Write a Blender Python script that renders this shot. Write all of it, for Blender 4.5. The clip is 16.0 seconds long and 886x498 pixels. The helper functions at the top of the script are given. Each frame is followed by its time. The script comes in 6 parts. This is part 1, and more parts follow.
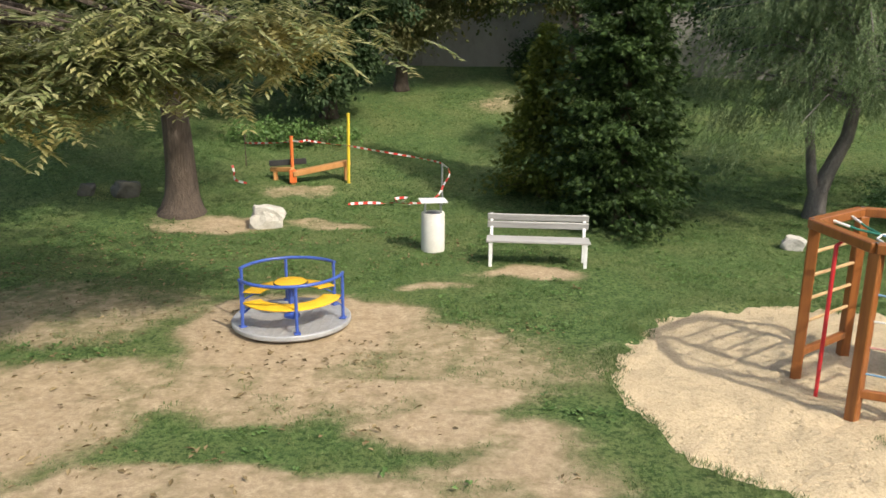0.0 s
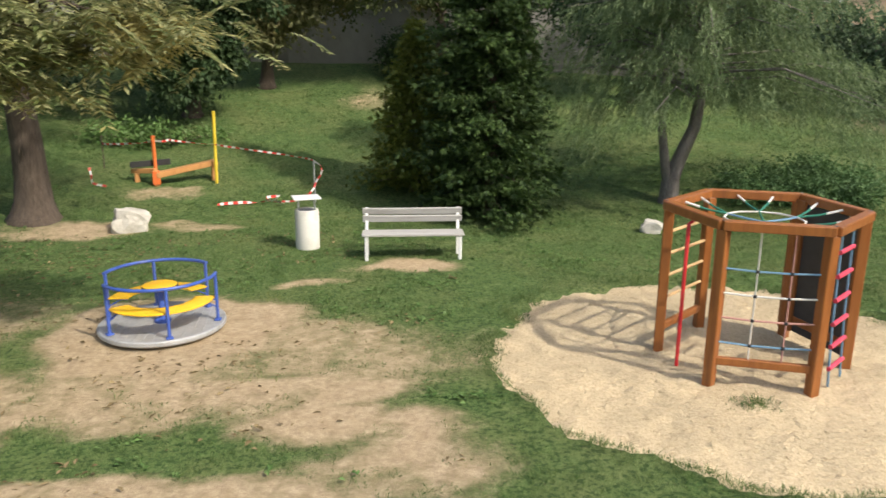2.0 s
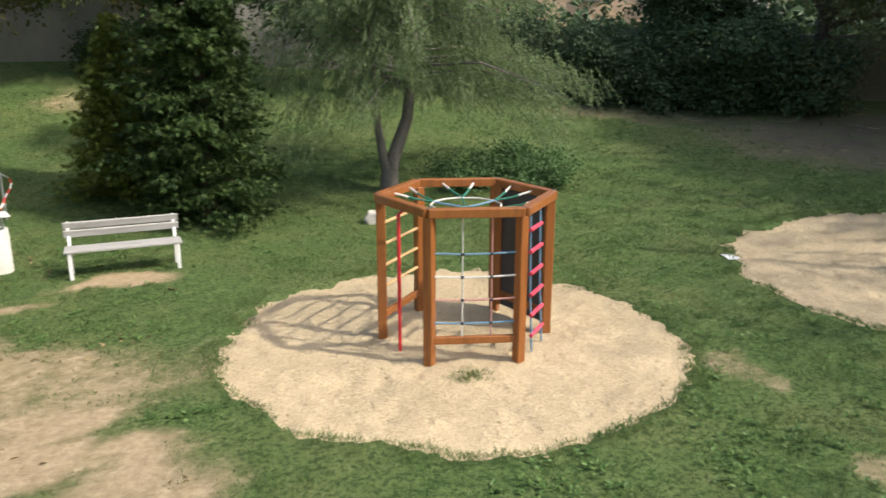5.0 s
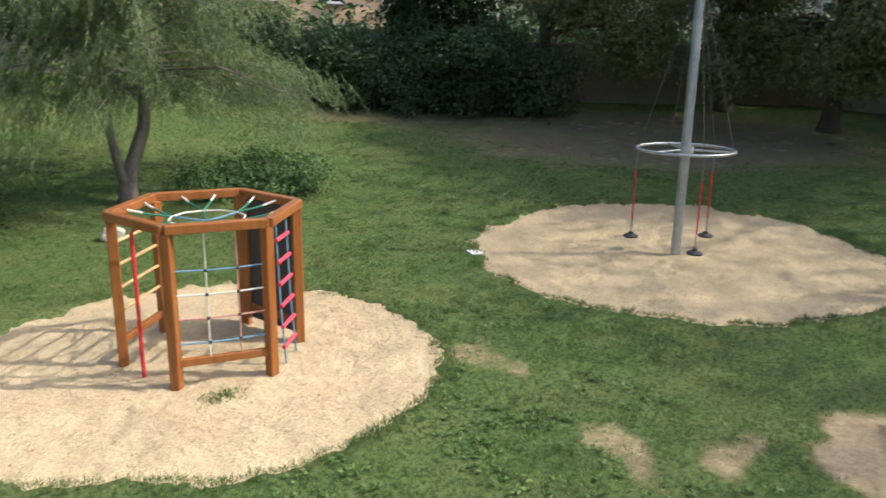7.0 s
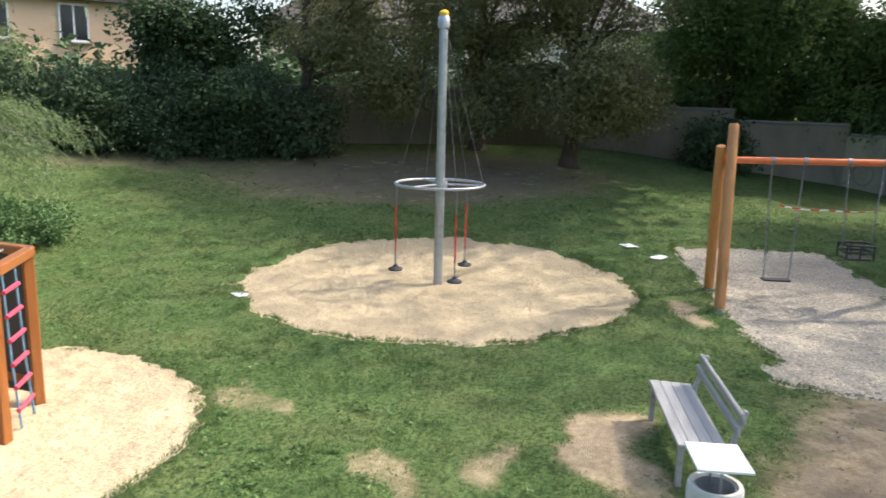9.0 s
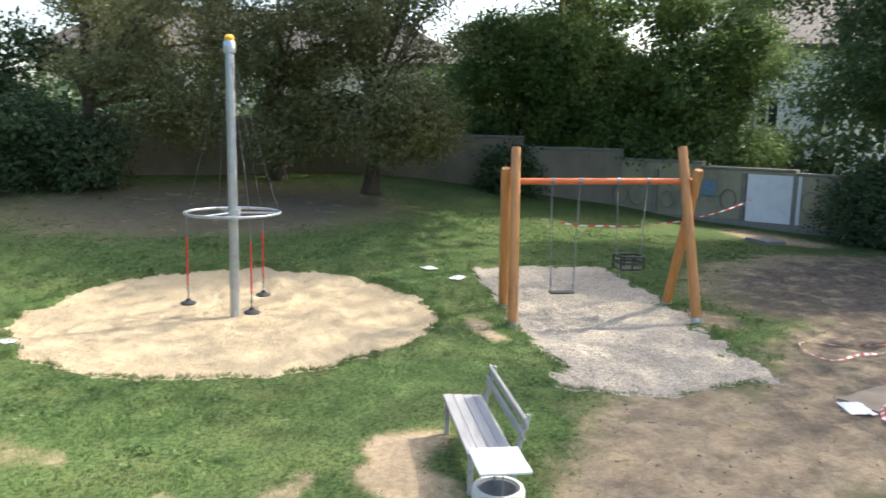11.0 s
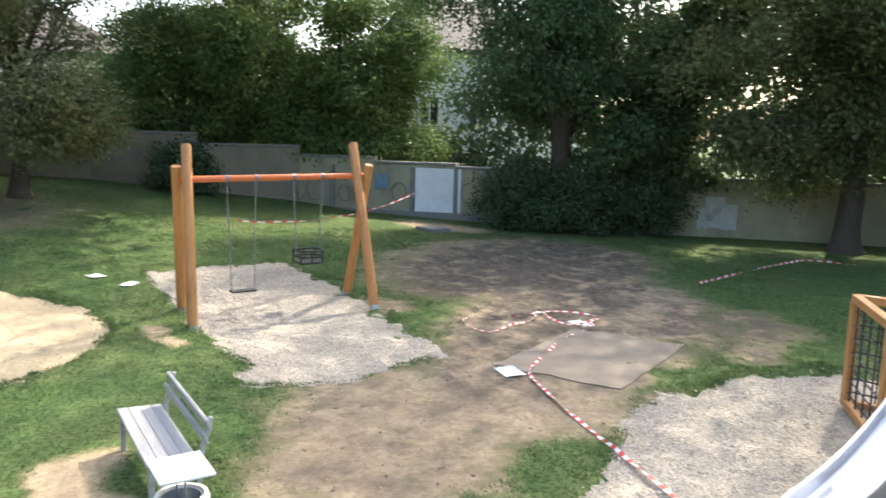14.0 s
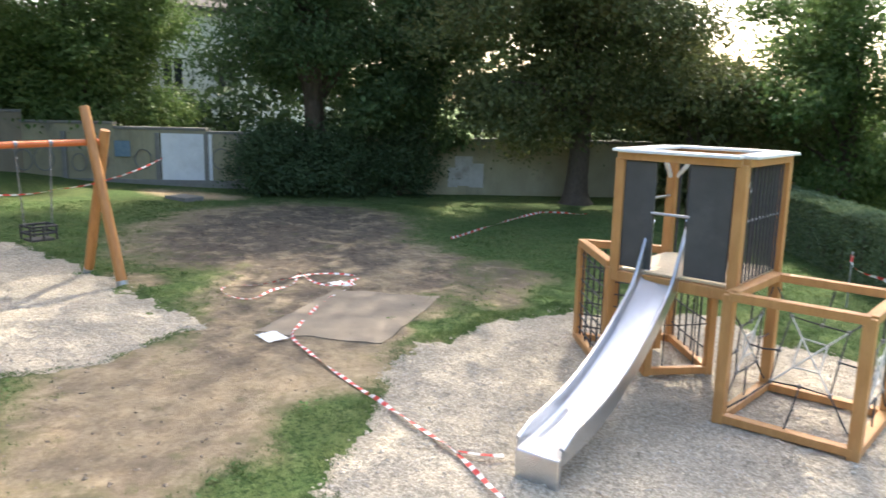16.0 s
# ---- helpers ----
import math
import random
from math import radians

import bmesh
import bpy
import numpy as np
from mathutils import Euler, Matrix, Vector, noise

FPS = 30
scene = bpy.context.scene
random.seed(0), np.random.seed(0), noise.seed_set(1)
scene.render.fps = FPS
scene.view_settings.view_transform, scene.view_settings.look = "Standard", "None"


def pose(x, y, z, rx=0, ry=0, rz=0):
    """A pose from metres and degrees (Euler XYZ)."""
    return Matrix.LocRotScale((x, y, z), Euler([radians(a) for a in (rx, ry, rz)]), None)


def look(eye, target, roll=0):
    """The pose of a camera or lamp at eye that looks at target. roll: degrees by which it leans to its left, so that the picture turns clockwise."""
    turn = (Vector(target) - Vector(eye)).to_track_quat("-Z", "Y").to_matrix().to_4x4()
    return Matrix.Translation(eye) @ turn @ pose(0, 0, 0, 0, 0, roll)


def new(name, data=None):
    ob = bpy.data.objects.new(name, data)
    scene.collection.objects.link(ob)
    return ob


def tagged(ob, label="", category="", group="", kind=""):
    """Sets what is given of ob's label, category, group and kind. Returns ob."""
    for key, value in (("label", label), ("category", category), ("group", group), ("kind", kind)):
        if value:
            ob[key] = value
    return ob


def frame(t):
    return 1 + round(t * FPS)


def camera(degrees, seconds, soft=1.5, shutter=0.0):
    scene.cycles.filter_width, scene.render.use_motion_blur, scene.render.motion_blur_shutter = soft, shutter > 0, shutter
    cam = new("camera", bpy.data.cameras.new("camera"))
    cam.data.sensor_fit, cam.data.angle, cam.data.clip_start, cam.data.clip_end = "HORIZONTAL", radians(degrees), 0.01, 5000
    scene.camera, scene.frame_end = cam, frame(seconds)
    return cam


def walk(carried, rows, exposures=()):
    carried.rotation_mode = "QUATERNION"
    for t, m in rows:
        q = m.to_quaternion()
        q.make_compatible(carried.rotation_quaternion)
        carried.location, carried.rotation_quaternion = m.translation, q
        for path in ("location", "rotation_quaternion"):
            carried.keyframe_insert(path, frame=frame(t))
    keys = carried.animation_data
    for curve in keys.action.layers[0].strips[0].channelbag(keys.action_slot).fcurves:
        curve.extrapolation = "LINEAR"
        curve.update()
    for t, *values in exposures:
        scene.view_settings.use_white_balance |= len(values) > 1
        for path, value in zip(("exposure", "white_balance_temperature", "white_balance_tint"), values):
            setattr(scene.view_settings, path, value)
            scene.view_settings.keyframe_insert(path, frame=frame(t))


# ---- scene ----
cam = camera(59.8, 16.0, 1.5, 0.5)
PATH = [
    (0, (0.096, 0.027, 3.46), (0.068, 1.96, 2.949), 0.4),
    (0.5, (0.074, -0.003, 3.443), (0.104, 1.929, 2.929), 0.2),
    (1, (0.08, -0.012, 3.428), (0.191, 1.917, 2.913), 0.3),
    (1.5, (0.065, -0.032, 3.42), (0.263, 1.89, 2.906), 0.5),
    (2, (0.077, -0.047, 3.406), (0.371, 1.864, 2.893), 0.4),
    (2.5, (0.089, -0.055, 3.393), (0.497, 1.834, 2.878), 0.4),
    (3, (0.105, -0.069, 3.386), (0.631, 1.791, 2.871), 0.6),
    (3.5, (0.092, -0.087, 3.385), (0.72, 1.741, 2.87), 0.7),
    (6, (0.499, -0.176, 3.52), (1.659, 1.365, 2.992), 0.4),
    (6.5, (0.506, -0.212, 3.526), (1.801, 1.22, 3.004), 0.9),
    (7, (0.508, -0.236, 3.533), (1.905, 1.099, 3.017), 1.0),
    (7.5, (0.512, -0.255, 3.553), (2.01, 0.974, 3.059), 1.0),
    (8, (0.498, -0.311, 3.543), (2.103, 0.789, 3.081), 1.3),
    (10.5, (0.68, -0.747, 3.362), (2.562, -0.151, 3.039), 1.1),
    (11, (0.678, -0.761, 3.371), (2.601, -0.309, 3.063), 1.2),
    (11.5, (0.631, -0.771, 3.4), (2.583, -0.453, 3.101), 1.5),
    (12, (0.632, -0.808, 3.378), (2.603, -0.624, 3.093), 1.5),
    (12.5, (0.591, -0.821, 3.396), (2.57, -0.766, 3.113), 1.6),
    (13, (0.595, -0.829, 3.388), (2.573, -0.911, 3.103), 1.6),
    (13.5, (0.563, -0.841, 3.387), (2.531, -1.052, 3.097), 1.5),
    (14, (0.55, -0.865, 3.385), (2.496, -1.213, 3.085), 1.4),
    (14.5, (0.519, -0.856, 3.402), (2.432, -1.347, 3.084), 1.2),
    (15, (0.507, -0.896, 3.382), (2.372, -1.537, 3.047), 1.2),
    (15.5, (0.471, -0.896, 3.375), (2.278, -1.678, 3.021), 1.0),
    (16, (0.455, -0.91, 3.355), (2.19, -1.832, 2.979), 1.3),
]
EXPOSURE = [(0, -0.1, 6500, 10), (3.5, -0.1, 6450, 10), (6, 0.0, 6450, 10), (7, 0.05, 6400, 10), (8.2, 0.36, 6350, 10), (10.5, 0.82, 6420, 10), (12, 1.06, 6450, 10), (13, 1.16, 6470, 10), (14.5, 1.22, 6600, 10), (16, 1.16, 6680, 10)]
walk(cam, [(t, look(eye, target, roll)) for t, eye, target, roll in PATH], EXPOSURE)
# ---------------------------------------------------------------- world, sun, exposure
SUN_AZ, SUN_EL = 135.0, 44.0
world = bpy.data.worlds.new("sky")
scene.world = world
world.use_nodes = True
wn = world.node_tree.nodes
sky = wn.new("ShaderNodeTexSky")
sky.sky_type, sky.sun_disc = "NISHITA", False
sky.sun_elevation, sky.sun_rotation = radians(SUN_EL), radians(SUN_AZ)
sky.air_density, sky.dust_density, sky.ozone_density = 1.0, 4.0, 1.0
world.node_tree.links.new(sky.outputs[0], wn["Background"].inputs[0])
wn["Background"].inputs[1].default_value = 0.27
sun = new("sun", bpy.data.lights.new("sun", "SUN"))
sun.data.energy, sun.data.angle, sun.data.color = 4.2, radians(0.9), (1.0, 0.93, 0.82)
SUN_DIR = Vector((math.cos(radians(SUN_EL)) * math.sin(radians(SUN_AZ)), math.cos(radians(SUN_EL)) * math.cos(radians(SUN_AZ)), math.sin(radians(SUN_EL))))
sun.matrix_world = look(SUN_DIR * 60, (0, 0, 0))


# ---------------------------------------------------------------- numeric helpers
def vnoise(x, y, seed=0):
    ix, iy = np.floor(x).astype(np.int64), np.floor(y).astype(np.int64)
    fx, fy = x - ix, y - iy
    fx, fy = fx * fx * (3 - 2 * fx), fy * fy * (3 - 2 * fy)

    def cell(a, b):
        h = (a * 374761393 + b * 668265263 + seed * 974634777) & 0xFFFFFFFF
        h = ((h ^ (h >> 13)) * 1274126177) & 0xFFFFFFFF
        return ((h ^ (h >> 16)) & 0xFFFF) / 65535.0
    return (cell(ix, iy) * (1 - fx) + cell(ix + 1, iy) * fx) * (1 - fy) + (cell(ix, iy + 1) * (1 - fx) + cell(ix + 1, iy + 1) * fx) * fy


def fbm(x, y, seed=0, octaves=3):
    total, amp, norm = 0.0, 1.0, 0.0
    for k in range(octaves):
        total = total + amp * vnoise(x * 2 ** k, y * 2 ** k, seed + k)
        norm += amp
        amp *= 0.5
    return total / norm


def smooth(a, b, v):
    u = np.clip((v - a) / (b - a), 0, 1)
    return u * u * (3 - 2 * u)


RISE_AZ = [-180, -60, 15, 45, 72, 95, 110, 180]
RISE = [2.2, 2.4, 2.6, 1.7, 1.4, 0.3, 0.1, 0.1]
PIT_A, PIT_B = (4.55, 7.47, 2.74), (12.9, 5.9, 3.6)
PAD_SWING = [(18.05, 2.55), (19.8, -0.33), (15.6, -2.05), (11.7, -2.95), (10.6, -1.3), (10.6, -0.2), (13.4, 0.9)]
PAD_SLIDE = [(6.4, -2.9), (8.84, -4.58), (9.8, -5.55), (10.4, -7.0), (10.5, -8.6), (9.2, -10.4), (6.4, -10.8), (3.0, -10.4), (2.4, -6.0), (3.6, -3.6)]


def poly_dist(px, py, poly):
    """Signed distance to a polygon's edge, negative inside."""
    best = np.full(np.shape(px), 1e9)
    inside = np.zeros(np.shape(px), bool)
    n = len(poly)
    for i in range(n):
        (ax, ay), (bx, by) = poly[i], poly[(i + 1) % n]
        ex, ey = bx - ax, by - ay
        u = np.clip(((px - ax) * ex + (py - ay) * ey) / (ex * ex + ey * ey), 0, 1)
        best = np.minimum(best, np.hypot(px - ax - u * ex, py - ay - u * ey))
        cross = (ay > py) != (by > py)
        with np.errstate(divide="ignore", invalid="ignore"):
            inside ^= cross & (px < ex * (py - ay) / (ey if ey else 1e-9) + ax)
    return np.where(inside, -best, best)


def pit_dist(x, y):
    wob = (fbm(x * 1.1, y * 1.1, 11) - 0.5) * 0.32 + (fbm(x * 3, y * 3, 12) - 0.5) * 0.30 + (vnoise(x * 9, y * 9, 13) - 0.5) * 0.06
    d = np.full(np.shape(x), 1e9)
    for cx, cy, r in (PIT_A, PIT_B):
        d = np.minimum(d, np.hypot(x - cx, y - cy) - r)
    return d + wob


def pad_dist(x, y):
    wob = (fbm(x * 1.3, y * 1.3, 21) - 0.5) * 0.5 + (fbm(x * 3.5, y * 3.5, 22) - 0.5) * 0.26 + (vnoise(x * 9, y * 9, 23) - 0.5) * 0.06
    return np.minimum(poly_dist(x, y, PAD_SWING), poly_dist(x, y, PAD_SLIDE)) + wob


def blob(x, y, cx, cy, rx, ry, turn=0.0):
    c, s = math.cos(radians(turn)), math.sin(radians(turn))
    u, v = ((x - cx) * c + (y - cy) * s) / rx, (-(x - cx) * s + (y - cy) * c) / ry
    return 1 - smooth(0.55, 1.35, np.hypot(u, v))


def base_z(x, y):
    x, y = np.asarray(x, float), np.asarray(y, float)
    r, a = np.hypot(x, y), np.degrees(np.arctan2(x, y))
    k = np.clip((r - 15) / 13, 0, 1.15)
    z = np.interp(a, RISE_AZ, RISE) * k ** 1.25
    return z + (fbm(x * 0.35, y * 0.35, 31) - 0.5) * 0.05 * np.clip((r - 9) / 8, 0, 1)


def gz(x, y):
    return float(base_z(x, y))


def dirt_cover(x, y):
    """Bare earth, 0 to 1."""
    x, y = x + 1.1 * (fbm(x * 0.9, y * 0.9, 71) - 0.5), y + 1.1 * (fbm(x * 0.9, y * 0.9, 74) - 0.5)
    w = 0.97 * blob(x, y, -1.95, 9.15, 1.38, 1.34)
    w = np.maximum(w, 0.72 * blob(x, y, -2.6, 7.3, 3.2, 0.7, 0))
    w = np.maximum(w, 0.95 * blob(x, y, -4.4, 6.2, 1.5, 0.9, 20))
    w = np.maximum(w, 0.80 * blob(x, y, -0.2, 7.4, 1.0, 0.5, -10))
    w = np.maximum(w, 0.80 * blob(x, y, 0.3, 6.3, 1.5, 0.55, -25))
    w = np.maximum(w, 0.75 * blob(x, y, -1.4, 5.3, 2.6, 0.45, 0))
    w = np.maximum(w, 0.50 * blob(x, y, -0.5, 8.0, 2.2, 1.3, 0))
    w = np.maximum(w, 0.45 * blob(x, y, -5.5, 9.5, 2.2, 1.3, 10))
    w = np.maximum(w, 0.9 * blob(x, y, 1.3, 11.55, 0.95, 0.33, -4))
    w = np.maximum(w, 0.55 * blob(x, y, -0.3, 11.0, 0.55, 0.18, 0))
    w = np.maximum(w, 0.75 * blob(x, y, -4.6, 14.6, 1.2, 0.55, -8))
    w = np.maximum(w, 0.55 * blob(x, y, -2.3, 14.7, 1.0, 0.3, 0))
    w = np.maximum(w, 0.50 * blob(x, y, -3.6, 16.9, 0.9, 0.5, 0))
    w = np.maximum(w, 0.34 * blob(x, y, 2.2, 24.4, 1.8, 0.9, 10))
    w = np.maximum(w, 0.95 * blob(x, y, 7.75, 1.15, 1.0, 0.42, 22))
    w = np.maximum(w, 0.34 * blob(x, y, 6.4, 2.8, 0.7, 0.2, 30))
    w = np.maximum(w, 0.36 * blob(x, y, 6.95, 5.0, 0.16, 0.6, -25))
    w = np.maximum(w, 0.42 * blob(x, y, 7.0, 1.95, 0.42, 0.22, 20))
    w = np.maximum(w, 0.95 * blob(x, y, 8.9, -1.8, 2.3, 1.5, -15))
    w = np.maximum(w, 0.98 * blob(x, y, 11.0, -4.3, 3.0, 1.7, -35))
    w = np.maximum(w, 1.0 * blob(x, y, 14.2, -6.0, 4.0, 2.3, -35))
    w = np.maximum(w, 1.0 * blob(x, y, 19.4, -6.3, 4.6, 3.4, -30))
    w = np.maximum(w, 0.55 * blob(x, y, 12.6, -8.4, 2.0, 1.0, -30))
    w = np.maximum(w, 0.6 * blob(x, y, 13.4, 1.4, 0.9, 0.35, 30))
    w = np.maximum(w, 0.6 * blob(x, y, 15.4, -2.35, 0.7, 0.3, 30))
    w = np.maximum(w, 0.8 * blob(x, y, 26.3, -5.4, 1.6, 0.8, 60))
    w = np.maximum(w, 0.58 * blob(x, y, 21.2, 11.0, 6.2, 3.4, -52))
    w = np.maximum(w, 0.36 * blob(x, y, 17.4, 17.8, 4.0, 1.3, -43))
    w = w * (1 - 0.95 * blob(x, y, -1.2, 6.05, 1.75, 0.36, 3))
    w = w * (1 - 0.9 * blob(x, y, 7.7, -3.55, 0.75, 0.4, -45))
    w = w * (1 - 0.8 * blob(x, y, 10.3, -5.9, 1.2, 0.3, -60))
    w = w * (0.35 + 0.65 * fbm(x * 2.1, y * 2.1, 78) + 0.70 * fbm(x * 4.2, y * 4.2, 79))
    apron = 0.95 * (1 - smooth(0.82, 1.08, np.hypot((x + 1.95) / 1.55, (y - 9.1) / 1.45)))
    return np.clip(np.maximum(w, apron), 0, 1)


def mud_cover(x, y):
    litter_soil = np.maximum(1.6 * blob(x, y, 21.2, 11.0, 6.6, 3.8, -52), 1.2 * blob(x, y, 17.4, 17.8, 4.2, 1.5, -43))
    return np.maximum(litter_soil, mud_bare(x, y))


def mud_bare(x, y):
    return np.maximum(np.maximum(blob(x, y, 18.5, -6.3, 6.2, 3.4, -30), 0.9 * blob(x, y, 12.6, -8.4, 3.0, 1.8, -30)), 0.6 * np.maximum(blob(x, y, 12.0, -4.6, 3.6, 2.0, -35), 0.7 * blob(x, y, 8.9, -1.8, 2.6, 1.7, -15)))


def ground_z(x, y):
    z = base_z(x, y)
    near = 1 - smooth(22, 40, np.hypot(x, y))
    z = z + near * (fbm(x * 2.2, y * 2.2, 41) - 0.5) * 0.025
    mud = mud_bare(x, y)
    z = z + mud * ((fbm(x * 3.0, y * 3.0, 43, 4) - 0.5) * 0.12 + (fbm(x * 4.4, y * 4.4, 44) - 0.5) * 0.06 + 0.03)
    d = np.minimum(pit_dist(x, y), pad_dist(x, y))
    return z - 0.075 * smooth(0.06, -0.10, d) + 0.02 * np.exp(-(d / 0.35) ** 2)


# ---------------------------------------------------------------- mesh helpers
class Shape:
    """Collects vertices and faces of one part."""

    def __init__(self):
        self.v, self.f, self.m, self.n = [], [], [], 0

    def add(self, verts, faces, slot=0):
        verts = np.asarray(verts, float)
        self.v.append(verts)
        self.f.extend([tuple(i + self.n for i in f) for f in faces])
        self.m.extend([slot] * len(faces))
        self.n += len(verts)
        return self

    def box(self, centre, size, turn=0.0, c=0.006, m=None, slot=0):
        """A box with chamfered edges."""
        hx, hy, hz = (s / 2 for s in size)
        c = min(c, hx * 0.45, hy * 0.45, hz * 0.45)
        vs, key = [], {}
        for sx in (-1, 1):
            for sy in (-1, 1):
                for sz in (-1, 1):
                    for ax in range(3):
                        p = [sx * (hx - c), sy * (hy - c), sz * (hz - c)]
                        p[ax] = (sx * hx, sy * hy, sz * hz)[ax]
                        key[sx, sy, sz, ax] = len(vs)
                        vs.append(p)
        fs = []
        for ax in range(3):
            b, d = (ax + 1) % 3, (ax + 2) % 3
            for s in (-1, 1):
                loop = []
                for sb, sd in ((-1, -1), (1, -1), (1, 1), (-1, 1)):
                    t = [0, 0, 0]
                    t[ax], t[b], t[d] = s, sb, sd
                    loop.append(key[t[0], t[1], t[2], ax])
                fs.append(loop if s > 0 else loop[::-1])
            for sb in (-1, 1):
                for sd in (-1, 1):
                    loop = []
                    for s, which in ((-1, b), (1, b), (1, d), (-1, d)):
                        t = [0, 0, 0]
                        t[ax], t[b], t[d] = s, sb, sd
                        loop.append(key[t[0], t[1], t[2], which])
                    fs.append(loop if sb * sd > 0 else loop[::-1])
        for sx in (-1, 1):
            for sy in (-1, 1):
                for sz in (-1, 1):
                    loop = [key[sx, sy, sz, a] for a in range(3)]
                    fs.append(loop if sx * sy * sz > 0 else loop[::-1])
        mat = m if m is not None else Matrix.Rotation(radians(turn), 4, "Z")
        pts = [(Matrix.Translation(centre) @ mat) @ Vector(p) for p in vs]
        return self.add([tuple(p) for p in pts], fs, slot)

    def beam(self, a, b, w, h, c=0.006, slot=0):
        """A squared timber from a to b; w across, h upright."""
        a, b = Vector(a), Vector(b)
        x = (b - a).normalized()
        up = Vector((0, 0, 1)) if abs(x.z) < 0.95 else Vector((0, 1, 0))
        y = up.cross(x).normalized()
        z = x.cross(y)
        m = Matrix((x, y, z)).transposed().to_4x4()
        return self.box((a + b) / 2, ((b - a).length, w, h), c=c, m=m, slot=slot)

    def tube(self, path, radius, sides=8, closed=False, caps=True, slot=0):
        path = [Vector(p) for p in path]
        n = len(path)
        rad = [radius] * n if isinstance(radius, (int, float)) else radius
        vs, side = [], None
        for i, p in enumerate(path):
            if closed:
                t = path[(i + 1) % n] - path[i - 1]
            else:
                t = path[min(i + 1, n - 1)] - path[max(i - 1, 0)]
            t.normalize()
            if side is None:
                side = t.orthogonal().normalized()
            side = (side - t * side.dot(t))
            side = side.normalized() if side.length > 1e-6 else t.orthogonal().normalized()
            other = t.cross(side)
            for k in range(sides):
                a = 2 * math.pi * k / sides
                vs.append(tuple(p + (side * math.cos(a) + other * math.sin(a)) * rad[i]))
        fs = []
        for i in range(n if closed else n - 1):
            j = (i + 1) % n
            for k in range(sides):
                l = (k + 1) % sides
                fs.append((i * sides + k, i * sides + l, j * sides + l, j * sides + k))
        if caps and not closed:
            fs.append(tuple(range(sides))[::-1])
            fs.append(tuple((n - 1) * sides + k for k in range(sides)))
        return self.add(vs, fs, slot)

    def lathe(self, profile, centre=(0, 0, 0), sides=32, a0=0.0, a1=360.0, slot=0):
        """Turns (radius, height) points about the upright axis."""
        full = abs(a1 - a0) >= 360
        cols = sides if full else sides + 1
        vs = []
        for k in range(cols):
            a = radians(a0 + (a1 - a0) * k / sides)
            vs += [(centre[0] + r * math.cos(a), centre[1] + r * math.sin(a), centre[2] + z) for r, z in profile]
        n, fs = len(profile), []
        for k in range(sides):
            l = (k + 1) % cols
            for i in range(n - 1):
                fs.append((k * n + i, l * n + i, l * n + i + 1, k * n + i + 1))
        if not full:
            fs.append(tuple(range(n))[::1])
            fs.append(tuple((cols - 1) * n + i for i in range(n))[::-1])
        return self.add(vs, fs, slot)

    def mesh(self, name, mats, flat=False):
        me = bpy.data.meshes.new(name)
        me.from_pydata(np.concatenate(self.v).tolist(), [], self.f)
        for m in mats:
            me.materials.append(m)
        if len(mats) > 1:
            me.polygons.foreach_set("material_index", self.m)
        if not flat:
            me.polygons.foreach_set("use_smooth", [True] * len(me.polygons))
            me.set_sharp_from_angle(angle=radians(38))
        me.update()
        return me


def part(name, shape, material, parent=None, label="", flat=False):
    mats = material if isinstance(material, (list, tuple)) else [material]
    ob = new(name, shape.mesh(name, mats, flat))
    if parent is not None:
        ob.parent = parent
    if label:
        tagged(ob, label)
    return ob


def thing(name, m, label, category, group="", kind=""):
    ob = new(name)
    ob.matrix_world = m
    ob.empty_display_size = 0.1
    return tagged(ob, label, category, group, kind)


def arrays_mesh(name, verts, faces, mats, smooth_shade=False):
    """A mesh from numpy arrays; faces all of one size."""
    me = bpy.data.meshes.new(name)
    nv, (nf, k) = len(verts), faces.shape
    me.vertices.add(nv)
    me.vertices.foreach_set("co", np.ascontiguousarray(verts, np.float32).ravel())
    me.loops.add(nf * k)
    me.loops.foreach_set("vertex_index", np.ascontiguousarray(faces, np.int32).ravel())
    me.polygons.add(nf)
    me.polygons.foreach_set("loop_start", np.arange(0, nf * k, k, dtype=np.int32))
    me.polygons.foreach_set("use_smooth", np.full(nf, smooth_shade))
    for m in mats:
        me.materials.append(m)
    me.update(calc_edges=True)
    return me


# ---------------------------------------------------------------- materials
def material(name):
    m = bpy.data.materials.new(name)
    m.use_nodes = True
    nt = m.node_tree
    return m, nt, nt.nodes["Principled BSDF"]


def ramp_mix(nt, fac, a, b):
    mix = nt.nodes.new("ShaderNodeMix")
    mix.data_type = "RGBA"
    mix.inputs[6].default_value, mix.inputs[7].default_value = (*a, 1), (*b, 1)
    if fac is not None:
        nt.links.new(fac, mix.inputs[0])
    return mix


def noise_node(nt, scale, detail=4, coords=None, rough=0.6):
    n = nt.nodes.new("ShaderNodeTexNoise")
    n.inputs["Scale"].default_value, n.inputs["Detail"].default_value, n.inputs["Roughness"].default_value = scale, detail, rough
    if coords is not None:
        nt.links.new(coords, n.inputs["Vector"])
    return n


def remap(nt, value, lo, hi, to0=0.0, to1=1.0):
    r = nt.nodes.new("ShaderNodeMapRange")
    nt.links.new(value, r.inputs[0])
    for i, v in enumerate((lo, hi, to0, to1)):
        r.inputs[i + 1].default_value = v
    return r.outputs[0]


